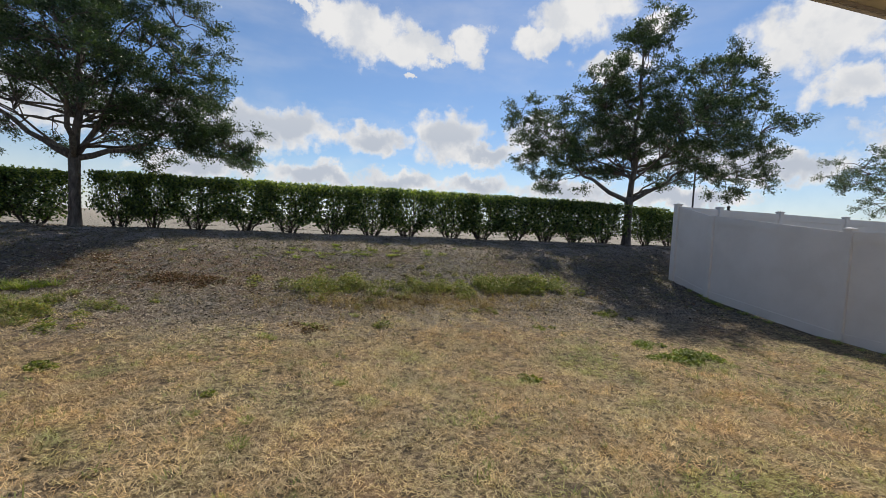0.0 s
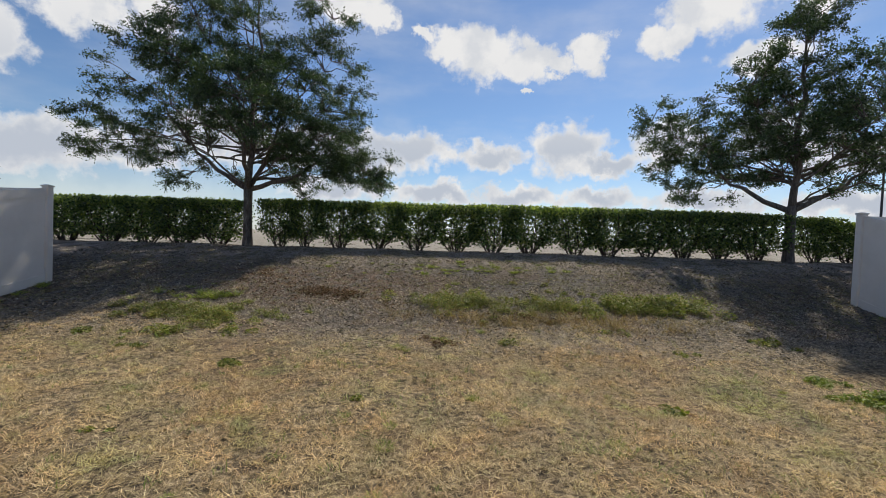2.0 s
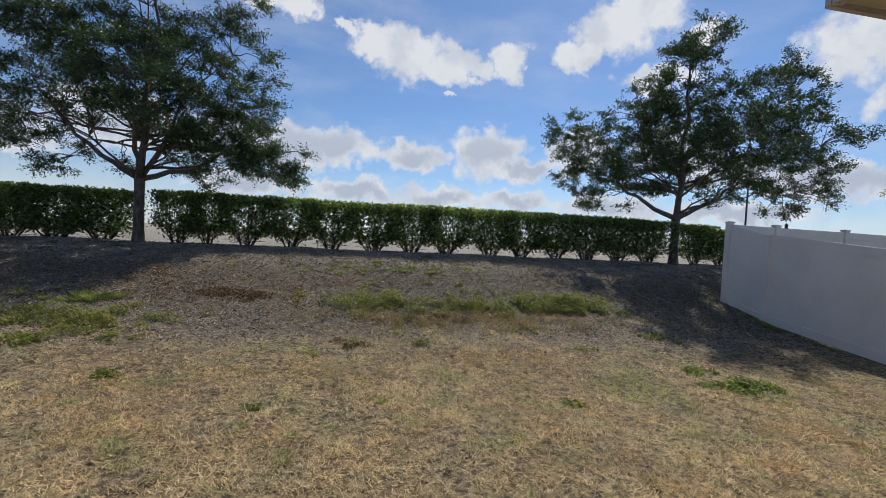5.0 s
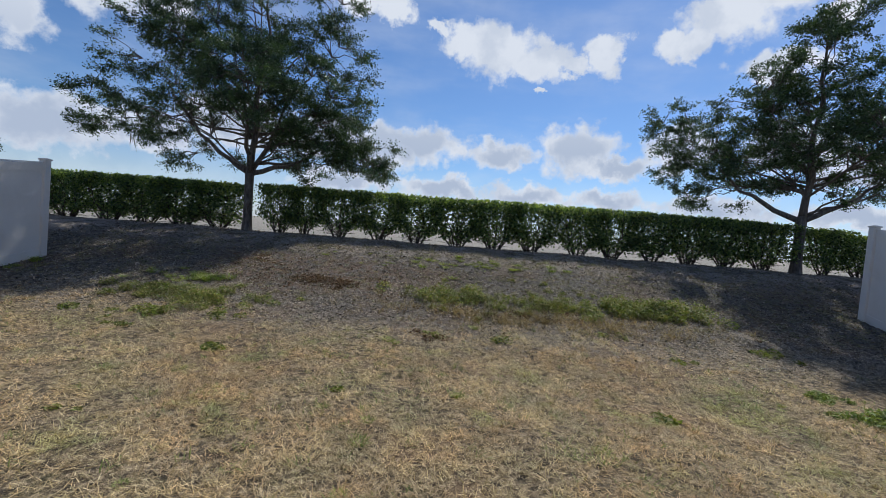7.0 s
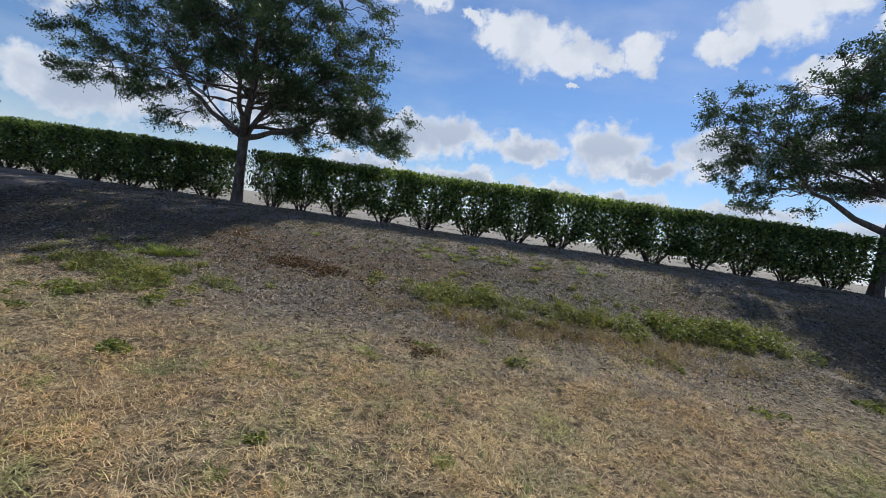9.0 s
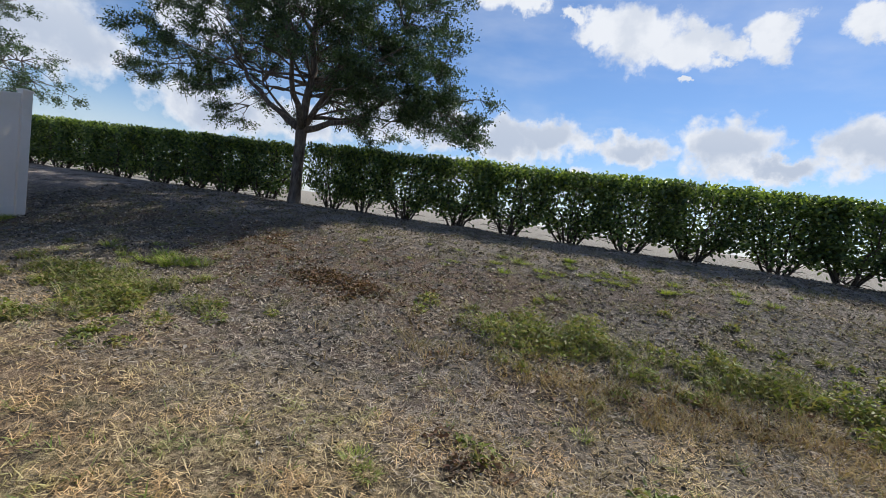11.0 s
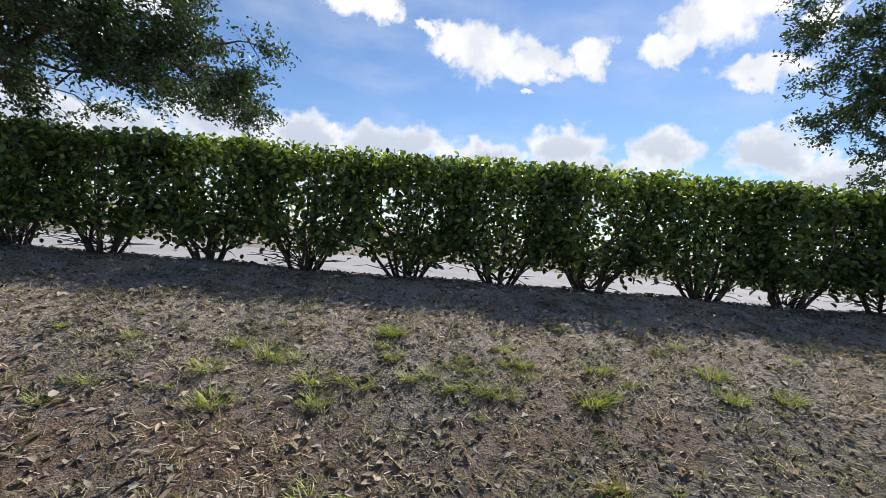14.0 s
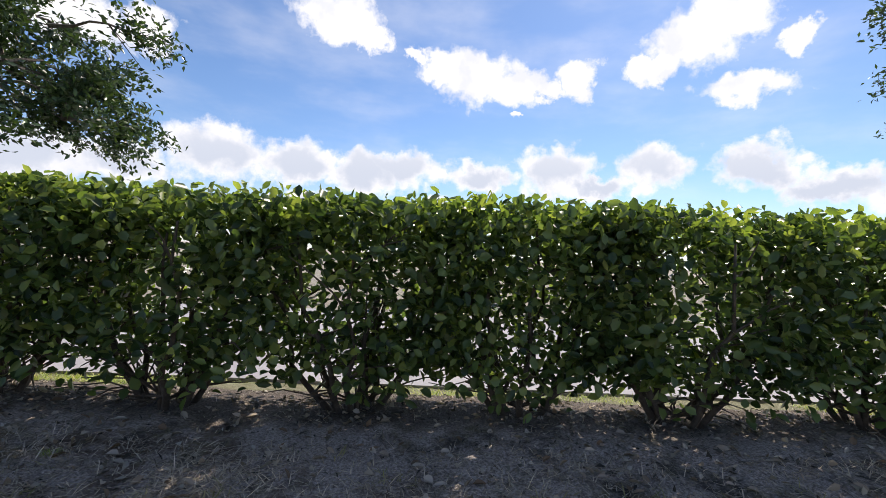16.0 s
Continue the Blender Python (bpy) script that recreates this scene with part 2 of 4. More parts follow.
def vinyl_material():
    m, t, b = material("white_vinyl", 0.42)
    v = coords(t)
    xyz = tnode(t, "ShaderNodeSeparateXYZ", Vector=v).outputs
    dust, specks = tnoise(t, v, 1.3), tnoise(t, v, 34.0, 3.0)
    c = tmix(t, tstep(t, dust, 0.35, 0.7), (0.75, 0.715, 0.68), (0.68, 0.645, 0.605))
    c = tmix(t, tmath(t, "MULTIPLY", tstep(t, specks, 0.6, 0.75), 0.22), c, (0.5, 0.48, 0.42))
    t.links.new(c, b.inputs["Base Color"])
    bump(t, b, dust, 0.12, 0.01)
    return m


GROUND, BARK, VINYL = ground_material(), bark_material(), vinyl_material()
STEM = plain("shrub_bark", (0.055, 0.042, 0.032), (0.12, 0.10, 0.08), 18.0, 0.9)
CONCRETE = plain("pale_concrete", (0.31, 0.30, 0.315), (0.38, 0.37, 0.385), 1.4, 0.9, 0.3, 0.003)
LINE = plain("white_road_paint", (0.46, 0.46, 0.45), (0.58, 0.58, 0.57), 8.0, 0.8)
STUCCO = plain("beige_stucco", (0.50, 0.44, 0.34), (0.58, 0.51, 0.40), 3.0, 0.9, 0.5, 0.004)
SOFFIT = plain("tan_soffit", (0.44, 0.385, 0.29), (0.50, 0.44, 0.335), 4.0, 0.7)
FASCIA = plain("grey_beige_fascia", (0.40, 0.36, 0.335), (0.47, 0.43, 0.40), 5.0, 0.5)
SHINGLE = plain("grey_shingle", (0.10, 0.09, 0.08), (0.19, 0.17, 0.15), 9.0, 0.95, 0.8, 0.01)
POLE = plain("dark_bronze_paint", (0.03, 0.028, 0.025), (0.05, 0.046, 0.04), 5.0, 0.45)
OAK_LEAF = leafy("oak_leaf", (0.026, 0.052, 0.025), (0.048, 0.088, 0.037), (0.098, 0.158, 0.058), (0.052, 0.09, 0.05), rough=0.34, through_light=0.22)
HEDGE_LEAF = leafy("hedge_leaf", (0.038, 0.070, 0.027), (0.082, 0.138, 0.046), (0.15, 0.215, 0.07), (0.066, 0.112, 0.045), (0.22, 0.285, 0.09), rough=0.28, through_light=0.40)
SHOOT_LEAF = leafy("young_hedge_leaf", (0.17, 0.25, 0.06), (0.25, 0.33, 0.08), (0.34, 0.40, 0.11), rough=0.4, through_light=0.45)
TUFT = leafy("tuft_grass", (0.20, 0.30, 0.05), (0.31, 0.40, 0.075), (0.40, 0.44, 0.12), (0.46, 0.43, 0.21), rough=0.6, through_light=0.3)
STRAW = leafy("dry_straw", (0.50, 0.38, 0.225), (0.76, 0.61, 0.39), (0.85, 0.72, 0.50), (0.64, 0.47, 0.29), (0.20, 0.145, 0.08), (0.43, 0.34, 0.18), rough=0.75, through_light=0.2, tints=((0.70, 0.86, 0.58), (0.98, 1.0, 0.94), (1.06, 1.02, 0.98), (0.98, 0.86, 0.78), (0.72, 0.86, 0.60)))
GRASS = leafy("green_grass", (0.16, 0.23, 0.05), (0.24, 0.30, 0.08), (0.31, 0.34, 0.12), (0.19, 0.22, 0.08), rough=0.6, through_light=0.3)
WEED = leafy("weed_leaf", (0.09, 0.12, 0.035), (0.18, 0.235, 0.055), (0.28, 0.33, 0.075), (0.26, 0.25, 0.09), (0.34, 0.29, 0.14), rough=0.55, through_light=0.35)
RUSSET = leafy("russet_weed", (0.16, 0.085, 0.055), (0.27, 0.15, 0.09), (0.18, 0.125, 0.07), (0.09, 0.06, 0.042), rough=0.7, through_light=0.2)
DEAD_LEAF = leafy("dead_leaf", (0.30, 0.23, 0.175), (0.42, 0.35, 0.29), (0.52, 0.45, 0.39), (0.22, 0.14, 0.09), rough=0.8, through_light=0.1)
BANK_GRASS = leafy("bank_grass", (0.22, 0.22, 0.09), (0.32, 0.29, 0.14), (0.40, 0.34, 0.20), (0.17, 0.19, 0.07), rough=0.7, through_light=0.2)
DRY_GRASS = leafy("golden_dry_grass", (0.34, 0.24, 0.11), (0.46, 0.34, 0.17), (0.30, 0.25, 0.10), (0.26, 0.16, 0.08), rough=0.7, through_light=0.2)
MOSS = leafy("grey_moss", (0.16, 0.17, 0.13), (0.24, 0.25, 0.20), (0.12, 0.12, 0.09), rough=0.9, through_light=0.2)
STALK = leafy("dead_stalk", (0.35, 0.285, 0.23), (0.58, 0.49, 0.405), (0.72, 0.625, 0.525), (0.15, 0.11, 0.085), (0.64, 0.54, 0.45), rough=0.8, through_light=0.1)
LITTER = leafy("mulch_litter", (0.05, 0.043, 0.035), (0.17, 0.150, 0.122), (0.35, 0.315, 0.270), (0.18, 0.13, 0.095), (0.52, 0.475, 0.425), (0.09, 0.078, 0.064), rough=0.85, through_light=0.05)


# ---- mesh helpers ----
def mesh_of(name, verts, faces, mat, smooth=False):
    me = bpy.data.meshes.new(name)
    me.from_pydata(verts, [], faces)
    me.materials.append(mat)
    if smooth:
        me.polygons.foreach_set("use_smooth", [True] * len(me.polygons))
    me.update()
    return me


def bulk(name, co, counts, index, mat):
    """A mesh out of numpy arrays: corners, corners per face, corner indices."""
    me = bpy.data.meshes.new(name)
    me.vertices.add(len(co))
    me.vertices.foreach_set("co", np.asarray(co, dtype=np.float32).ravel())
    me.loops.add(len(index))
    me.loops.foreach_set("vertex_index", np.asarray(index, dtype=np.int32))
    me.polygons.add(len(counts))
    starts = np.concatenate(([0], np.cumsum(counts)[:-1]))
    me.polygons.foreach_set("loop_start", np.asarray(starts, dtype=np.int32))
    me.update(calc_edges=True)
    me.validate()
    me.materials.append(mat)
    return me


def part(name, bm, mat, parent, label=""):
    """A bmesh, or a finished mesh, as one object under a thing."""
    me = bm
    if isinstance(bm, bmesh.types.BMesh):
        me = bpy.data.meshes.new(name)
        bm.to_mesh(me)
        bm.free()
        me.materials.append(mat)
    ob = new(name, me)
    ob.parent = parent
    return tagged(ob, label)


def box_mesh(x0, x1, y0, y1, z0, z1, bevel=0.0):
    bm = bmesh.new()
    bmesh.ops.create_cube(bm, size=1.0)
    for v in bm.verts:
        v.co = ((x0 + x1) / 2 + v.co.x * (x1 - x0), (y0 + y1) / 2 + v.co.y * (y1 - y0), (z0 + z1) / 2 + v.co.z * (z1 - z0))
    if bevel:
        bmesh.ops.bevel(bm, geom=bm.edges[:], offset=bevel, segments=2, affect="EDGES")
    return bm


def tube(path, radii, sides=7, verts=None, faces=None):
    """A tapered tube along a path; adds to verts and faces where given."""
    verts = [] if verts is None else verts
    faces = [] if faces is None else faces
    base = len(verts)
    n = len(path)
    for i, (p, r) in enumerate(zip(path, radii)):
        d = (path[min(i + 1, n - 1)] - path[max(i - 1, 0)]).normalized()
        u = d.cross(Vector((0.31, 0.95, 0.07))).normalized()
        w = d.cross(u)
        for k in range(sides):
            a = 2 * math.pi * k / sides
            verts.append(p + u * (r * math.cos(a)) + w * (r * math.sin(a)))
    for i in range(n - 1):
        for k in range(sides):
            a, b = base + i * sides + k, base + i * sides + (k + 1) % sides
            faces.append((a, b, b + sides, a + sides))
    faces.append(tuple(base + k for k in range(sides))[::-1])
    faces.append(tuple(base + (n - 1) * sides + k for k in range(sides)))
    return verts, faces


def bent(a, b, sag, rng, steps=6, wander=0.05):
    """A slightly crooked path from a to b, bowed by the vector sag."""
    out, length = [], (b - a).length
    for i in range(steps + 1):
        f = i / steps
        j = Vector((rng.uniform(-1, 1), rng.uniform(-1, 1), rng.uniform(-1, 1))) * (wander * length * math.sin(math.pi * f))
        out.append(a.lerp(b, f) + sag * math.sin(math.pi * f) + j)
    return out


def leaves(name, centre, along, normal, length, width, mat, fold=0.15, oval=False):
    """Many leaves at once, folded on the midrib: pointed (two triangles) or oval (four)."""
    n = len(centre)
    along = along / np.linalg.norm(along, axis=1, keepdims=True)
    side = np.cross(along, normal)
    side /= np.linalg.norm(side, axis=1, keepdims=True) + 1e-9
    up = np.cross(side, along)
    L, W = length[:, None], width[:, None]
    base, tip = centre - along * L / 2, centre + along * L / 2 - up * L * 0.10
    if oval:
        rows = [base]
        for sgn, where in ((1, -0.18), (1, 0.2), (0, 0), (-1, 0.2), (-1, -0.18)):
            rows.append(tip if sgn == 0 else centre + side * W / 2 * sgn + up * W * fold + along * L * where)
        co, k = np.stack(rows, axis=1).reshape(-1, 3), 6
        tri = [[0, 1, 2, 3, 0, 3, 4, 5]]
        counts = np.full(2 * n, 4)
    else:
        l, r = centre - side * W / 2 + up * W * fold - along * L * 0.06, centre + side * W / 2 + up * W * fold - along * L * 0.06
        co, k = np.stack([base, r, tip, l], axis=1).reshape(-1, 3), 4
        tri = [[0, 1, 2, 0, 2, 3]]
        counts = np.full(2 * n, 3)
    index = (np.arange(n)[:, None] * k + np.array(tri)).ravel()
    return bulk(name, co, counts, index, mat)


def blades(name, root, heading_, length, width, rise, mat):
    """Many grass blades: a quad and a tip, leaning by rise (0 flat, 1 upright)."""
    n = len(root)
    out = np.stack([np.cos(heading_), np.sin(heading_), np.zeros(n)], axis=1)
    side = np.stack([-np.sin(heading_), np.cos(heading_), np.zeros(n)], axis=1) * (width / 2)[:, None]
    L = length[:, None]
    up = np.array([[0, 0, 1.0]])
    r = rise[:, None]
    mid = root + out * L * 0.5 * np.sqrt(1 - r * r * 0.8) + up * L * 0.48 * r
    tip = root + out * L * np.sqrt(1 - r * r * 0.6) + up * L * (0.58 * r + 0.28 * r * r)
    co = np.stack([root - side, root + side, mid + side * 0.9, mid - side * 0.9, tip], axis=1).reshape(-1, 3)
    o = np.arange(n)[:, None] * 5
    index = (o + np.array([[0, 1, 2, 3, 3, 2, 4]])).ravel()
    return bulk(name, co, np.tile([4, 3], n), index, mat)


def thatch(name, root, g, mat):
    """Short flat straws, one thin wedge each, lying every way."""
    n = len(root)
    a, length, width = g.uniform(0, 2 * math.pi, n), g.uniform(0.025, 0.075, n)[:, None], g.uniform(0.0016, 0.0034, n)[:, None]
    out = np.stack([np.cos(a), np.sin(a), g.uniform(-0.02, 0.45, n)], axis=1)
    side = np.stack([-np.sin(a), np.cos(a), g.normal(0, 0.3, n)], axis=1) * width
    low = root + np.stack([np.zeros(n), np.zeros(n), g.uniform(0.002, 0.014, n)], axis=1)
    co = np.stack([low - side, low + side, low + out * length], axis=1).reshape(-1, 3)
    return bulk(name, co, np.full(n, 3), np.arange(3 * n), mat)


# ---- the lie of the land: flat lawn, a bank, and the hedge on its crest ----
PROFILE_Y = np.array([-700.0, 0.0, 5.0, 6.9, 7.5, 8.1, 9.0, 9.6, 10.2, 11.2, 12.2, 12.5, 13.3, 700.0])
PROFILE_Z = np.array([-0.1, -0.1, -0.1, 0.06, 0.17, 0.28, 0.50, 0.70, 0.87, 1.05, 1.15, 1.13, 0.84, 0.84])


def land(x, y):
    x, y = np.asarray(x, dtype=float), np.asarray(y, dtype=float)
    z = sum(np.interp(y + d, PROFILE_Y, PROFILE_Z) for d in (-0.5, -0.25, 0, 0.25, 0.5)) / 5
    tilt = 0.009 * np.clip(x, -25, 25) * np.clip((y - 8.0) / 4.0, 0, 1)
    near = np.clip((14.0 - y) / 2.0, 0, 1)
    bumps = 0.018 * np.sin(1.9 * x + 0.7 * y) * np.sin(1.3 * y - 0.6 * x + 1.0) + 0.009 * np.sin(5.1 * x + 1.0) * np.sin(4.3 * y + 2.0)
    return z + tilt + bumps * near


def spaced(*runs):
    return np.unique(np.concatenate([np.arange(a, b, s) for a, b, s in runs]).round(4))


def build_ground():
    xs = spaced((-900, -60, 120), (-60, -14, 2.0), (-14, 14, 0.14), (14, 60, 2.0), (60, 901, 120))
    ys = spaced((-900, -60, 120), (-60, -2, 2.0), (-2, 14.5, 0.14), (14.5, 60, 2.0), (60, 901, 120))
    gx, gy = np.meshgrid(xs, ys)
    rng = np.random.default_rng(3)
    gz = land(gx, gy) + rng.normal(0, 0.006, gx.shape) * ((abs(gx) < 14) & (gy > -2) & (gy < 14.5))
    co = np.stack([gx, gy, gz], axis=2).reshape(-1, 3)
    w, h = len(xs), len(ys)
    i = (np.arange(h - 1)[:, None] * w + np.arange(w - 1)[None]).ravel()
    index = np.stack([i, i + 1, i + 1 + w, i + w], axis=1).ravel()
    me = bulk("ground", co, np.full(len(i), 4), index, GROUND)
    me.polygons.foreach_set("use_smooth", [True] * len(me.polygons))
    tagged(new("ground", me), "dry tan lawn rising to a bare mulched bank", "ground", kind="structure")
    # the pale path behind the hedge follows the crest
    px = np.arange(-60, 61, 1.5)
    verts, faces = [], []
    for x in px:
        for y, lift in ((13.4, -0.1), (13.4, 0.03), (18.5, 0.03), (18.5, -0.1)):
            verts.append((x, y, float(land(x, y)) + lift))
    for k in range(len(px) - 1):
        for j in range(3):
            a = k * 4 + j
            faces.append((a, a + 4, a + 5, a + 1))
    tagged(new("road", mesh_of("road", verts, faces, CONCRETE)), "pale grey road running behind the hedge", "road", kind="structure")
    for y, half in ((13.98, 0.04), (14.75, 0.05)):
        verts = [(x, y + s, float(land(x, y)) + 0.034) for x in px for s in (-half, half)]
        faces = [(2 * k, 2 * k + 2, 2 * k + 3, 2 * k + 1) for k in range(len(px) - 1)]
        tagged(new("road_line", mesh_of("road_line", verts, faces, LINE)), "worn white line painted on the grey road", "road line", kind="structure")


build_ground()


# ---- house behind the walker, with its eave ----
def build_house():
    h = tagged(new("house"), "beige stucco house with grey-beige fascia and soffit", "house")
    part("wall", box_mesh(-7.0, 2.2, -1.6, -1.4, -0.2, 2.75), STUCCO, h)
    part("wall", box_mesh(2.2, 2.4, -1.6, 0.95, -0.2, 2.75), STUCCO, h)
    part("wall", box_mesh(2.4, 7.2, 0.75, 0.95, -0.2, 2.75), STUCCO, h)
    part("soffit", box_mesh(1.76, 7.6, -6.0, 1.42, 2.57, 2.60), SOFFIT, h, "tan ribbed soffit under the eave")
    part("soffit", box_mesh(-7.4, 1.76, -6.0, -0.9, 2.57, 2.60), SOFFIT, h, "tan ribbed soffit under the eave")
    part("fascia", box_mesh(1.72, 7.64, 1.42, 1.45, 2.55, 2.74, 0.004), FASCIA, h, "grey-beige fascia board")
    part("fascia", box_mesh(1.72, 1.76, -0.9, 1.42, 2.55, 2.74, 0.004), FASCIA, h, "grey-beige fascia board")
    part("fascia", box_mesh(-7.4, 1.72, -0.9, -0.87, 2.55, 2.74, 0.004), FASCIA, h, "grey-beige fascia board")
    verts = [(1.70, 1.47, 2.745), (7.66, 1.47, 2.745), (4.68, -2.5, 4.4), (4.68, -6.5, 4.4), (1.70, -6.5, 2.745), (7.66, -6.5, 2.745)]
    part("roof", mesh_of("roof", verts, [(0, 1, 2), (0, 2, 3, 4), (1, 5, 3, 2), (4, 3, 5)], SHINGLE), None, h)
    verts = [(-7.45, -0.85, 2.745), (1.69, -0.85, 2.745), (1.69, -6.5, 4.8), (-7.45, -6.5, 4.8)]
    part("roof", mesh_of("roof", verts, [(0, 1, 2, 3)], SHINGLE), None, h)


build_house()


# ---- white vinyl fences ----
FENCE_H = 1.83


def build_fence(posts, label, joined=False, flush=()):
    """A run of solid panels between posts at (x, y); joined: the first end meets another run's post; flush: posts cut off under the rail."""
    f = tagged(new("privacy_fence"), label, "fence", "white vinyl fences")
    tops = []
    for x, y in posts:
        z = float(land(x, y))
        tops.append(z)
        if joined and len(tops) == 1:
            continue
        cut = len(tops) - 1 in flush
        p = part("post", box_mesh(x - 0.065, x + 0.065, y - 0.065, y + 0.065, z - 0.15, z + FENCE_H + (-0.02 if cut else 0.02), 0.008), VINYL, f)
        if cut:
            continue
        bm = box_mesh(x - 0.078, x + 0.078, y - 0.078, y + 0.078, z + FENCE_H + 0.02, z + FENCE_H + 0.05, 0.006)
        r = bmesh.ops.create_cone(bm, segments=4, radius1=0.1, radius2=0.03, depth=0.016, cap_ends=True)
        bmesh.ops.rotate(bm, verts=r["verts"], cent=(0, 0, 0), matrix=Matrix.Rotation(radians(45), 3, "Z"))
        bmesh.ops.translate(bm, verts=r["verts"], vec=(x, y, z + FENCE_H + 0.058))
        cap = part("cap", bm, VINYL, p)
    for (a, za), (b, zb) in zip(zip(posts, tops), list(zip(posts, tops))[1:]):
        va, vb = Vector((*a, 0)), Vector((*b, 0))
        d = (vb - va).normalized()
        n = Vector((-d.y, d.x, 0))
        va, vb = va + d * 0.064, vb - d * 0.064

        def slab(name, half, lo, hi):
            verts = []
            for q, z in ((va, za), (vb, zb)):
                for s in (-half, half):
                    for k in (lo, hi):
                        verts.append(q + n * s + Vector((0, 0, z + k)))
            me = mesh_of(name, verts, [(0, 1, 3, 2), (4, 6, 7, 5), (0, 4, 5, 1), (2, 3, 7, 6), (1, 5, 7, 3), (0, 2, 6, 4)], VINYL)
            return part(name, me, None, f)

        slab("top_rail", 0.026, FENCE_H - 0.17, FENCE_H - 0.01)
        slab("panel", 0.011, 0.14, FENCE_H - 0.17)
        slab("bottom_rail", 0.026, -0.03, 0.14)


build_fence([(8.32, 8.75), (8.32, 7.73), (8.32, 5.1), (8.32, 2.66), (8.32, 0.22), (8.32, -2.2)], "white vinyl privacy fence stepping up the bank beside lawn", flush=(1,))
build_fence([(8.33, 8.75), (9.6, 8.75), (11.62, 8.75), (14.05, 8.75), (16.5, 8.75), (18.9, 8.75), (21.3, 8.75)], "white vinyl fence across the back of the next yard", True)
build_fence([(-7.9, 8.38), (-7.9, 6.15), (-7.9, 3.9), (-7.9, 1.65), (-7.9, -0.6)], "white vinyl privacy fence in dappled tree shade")
build_fence([(-7.91, 8.38), (-9.0, 8.38), (-11.2, 8.38), (-13.4, 8.38), (-15.6, 8.38), (-17.8, 8.38)], "white vinyl fence across the back of the neighbouring yard", True)


# ---- hedge ----
def make_shrub(seed, height=1.33, width=1.36, depth=0.92):
    rng = random.Random(seed)
    nr = np.random.default_rng(seed)
    s = tagged(new("hedge_shrub"), "clipped green hedge shrub with bare woody stems", "shrub", "hedge on the bank")
    twig_v, twig_f = [], []
    for k in range(9):
        a = 2 * math.pi * (k + rng.random()) / 9
        foot = Vector((0.10 * math.cos(a), 0.08 * math.sin(a), -0.06))
        reach = Vector((rng.uniform(0.25, 0.55) * width * math.cos(a), rng.uniform(0.2, 0.45) * depth * math.sin(a), rng.uniform(0.8, 0.95) * height))
        path = bent(foot, reach, Vector((0.05 * math.cos(a), 0.05 * math.sin(a), -0.06)), rng, 6, 0.04)
        v, f = tube(path, [0.022 - 0.0026 * i for i in range(7)], 6)
        part("stem", mesh_of("stem", v, f, STEM, True), None, s)
        for _ in range(7):
            i = rng.randint(1, 5)
            end = path[i] + Vector((rng.uniform(-0.4, 0.4), rng.uniform(-0.3, 0.3), rng.uniform(-0.05, 0.35)))
            tube(bent(path[i], end, Vector((0, 0, 0.03)), rng, 3, 0.06), [0.008, 0.006, 0.005, 0.003], 4, twig_v, twig_f)
    for _ in range(9):   # low bare twigs that spread over the soil
        a = rng.uniform(0, 2 * math.pi)
        end = Vector((rng.uniform(0.35, 0.65) * math.cos(a), 0.4 * math.sin(a), rng.uniform(0.03, 0.3)))
        tube(bent(Vector((0, 0, 0.05)), end, Vector((0, 0, 0.05)), rng, 4, 0.07), [0.009, 0.007, 0.005, 0.004, 0.002], 4, twig_v, twig_f)
    tagged(part("twig_work", mesh_of("twig_work", twig_v, twig_f, STEM), None, s), kind="stuff")
    # foliage: clumps inside a clipped box that narrows towards the foot
    n = 300
    c = nr.uniform(-1, 1, (n, 3))
    face = nr.integers(0, 4, n)
    c[:, 1] = np.where(face < 2, np.where(face == 0, -1, 1) * nr.uniform(0.7, 1, n), c[:, 1])
    c[:, 2] = np.where(face == 3, nr.uniform(0.75, 1, n), c[:, 2])
    zf = (c[:, 2] + 1) / 2
    pinch = np.clip(0.58 + zf * 1.7, 0, 1)
    zz = 0.19 + zf * (height - 0.26) + (1 - pinch) * 0.45 * abs(c[:, 0])
    cc = np.stack([c[:, 0] * width / 2 * pinch, c[:, 1] * (depth / 2 - 0.07) * pinch, zz], axis=1)
    per = 14
    p = np.repeat(cc, per, axis=0) + nr.normal(0, 0.085, (n * per, 3))
    p[:, 2] = np.where(p[:, 2] > height - 0.02, height - 0.02 - abs(nr.normal(0, 0.03, n * per)), p[:, 2])
    along = nr.normal(0, 1, p.shape) + np.array([0, 0, 0.1])
    outw = p * np.array([0.2, 1.0, 0.3]) + np.array([0, 0, 0.38])
    norm = outw / np.linalg.norm(outw, axis=1, keepdims=True) + nr.normal(0, 0.55, p.shape)
    m = len(p)
    me = leaves("foliage", p, along, norm, nr.uniform(0.05, 0.092, m), nr.uniform(0.032, 0.052, m), HEDGE_LEAF, 0.2, True)
    tagged(part("foliage", me, None, s, "dense dark green oval leaves"), kind="stuff")
    # new growth on the top and along the upper edges
    k = 760
    q = np.stack([nr.uniform(-0.5, 0.5, k) * width, nr.uniform(-0.5, 0.5, k) * depth, height - abs(nr.normal(0, 0.13, k)) + 0.025], axis=1)
    q[:, :2] += 0.05 * np.sin(q[:, 1::-1] * 9)
    q[:150, 1] = np.sign(q[:150, 1]) * nr.uniform(0.38, 0.5, 150) * depth
    q[:150, 2] = height * nr.uniform(0.3, 1.0, 150)
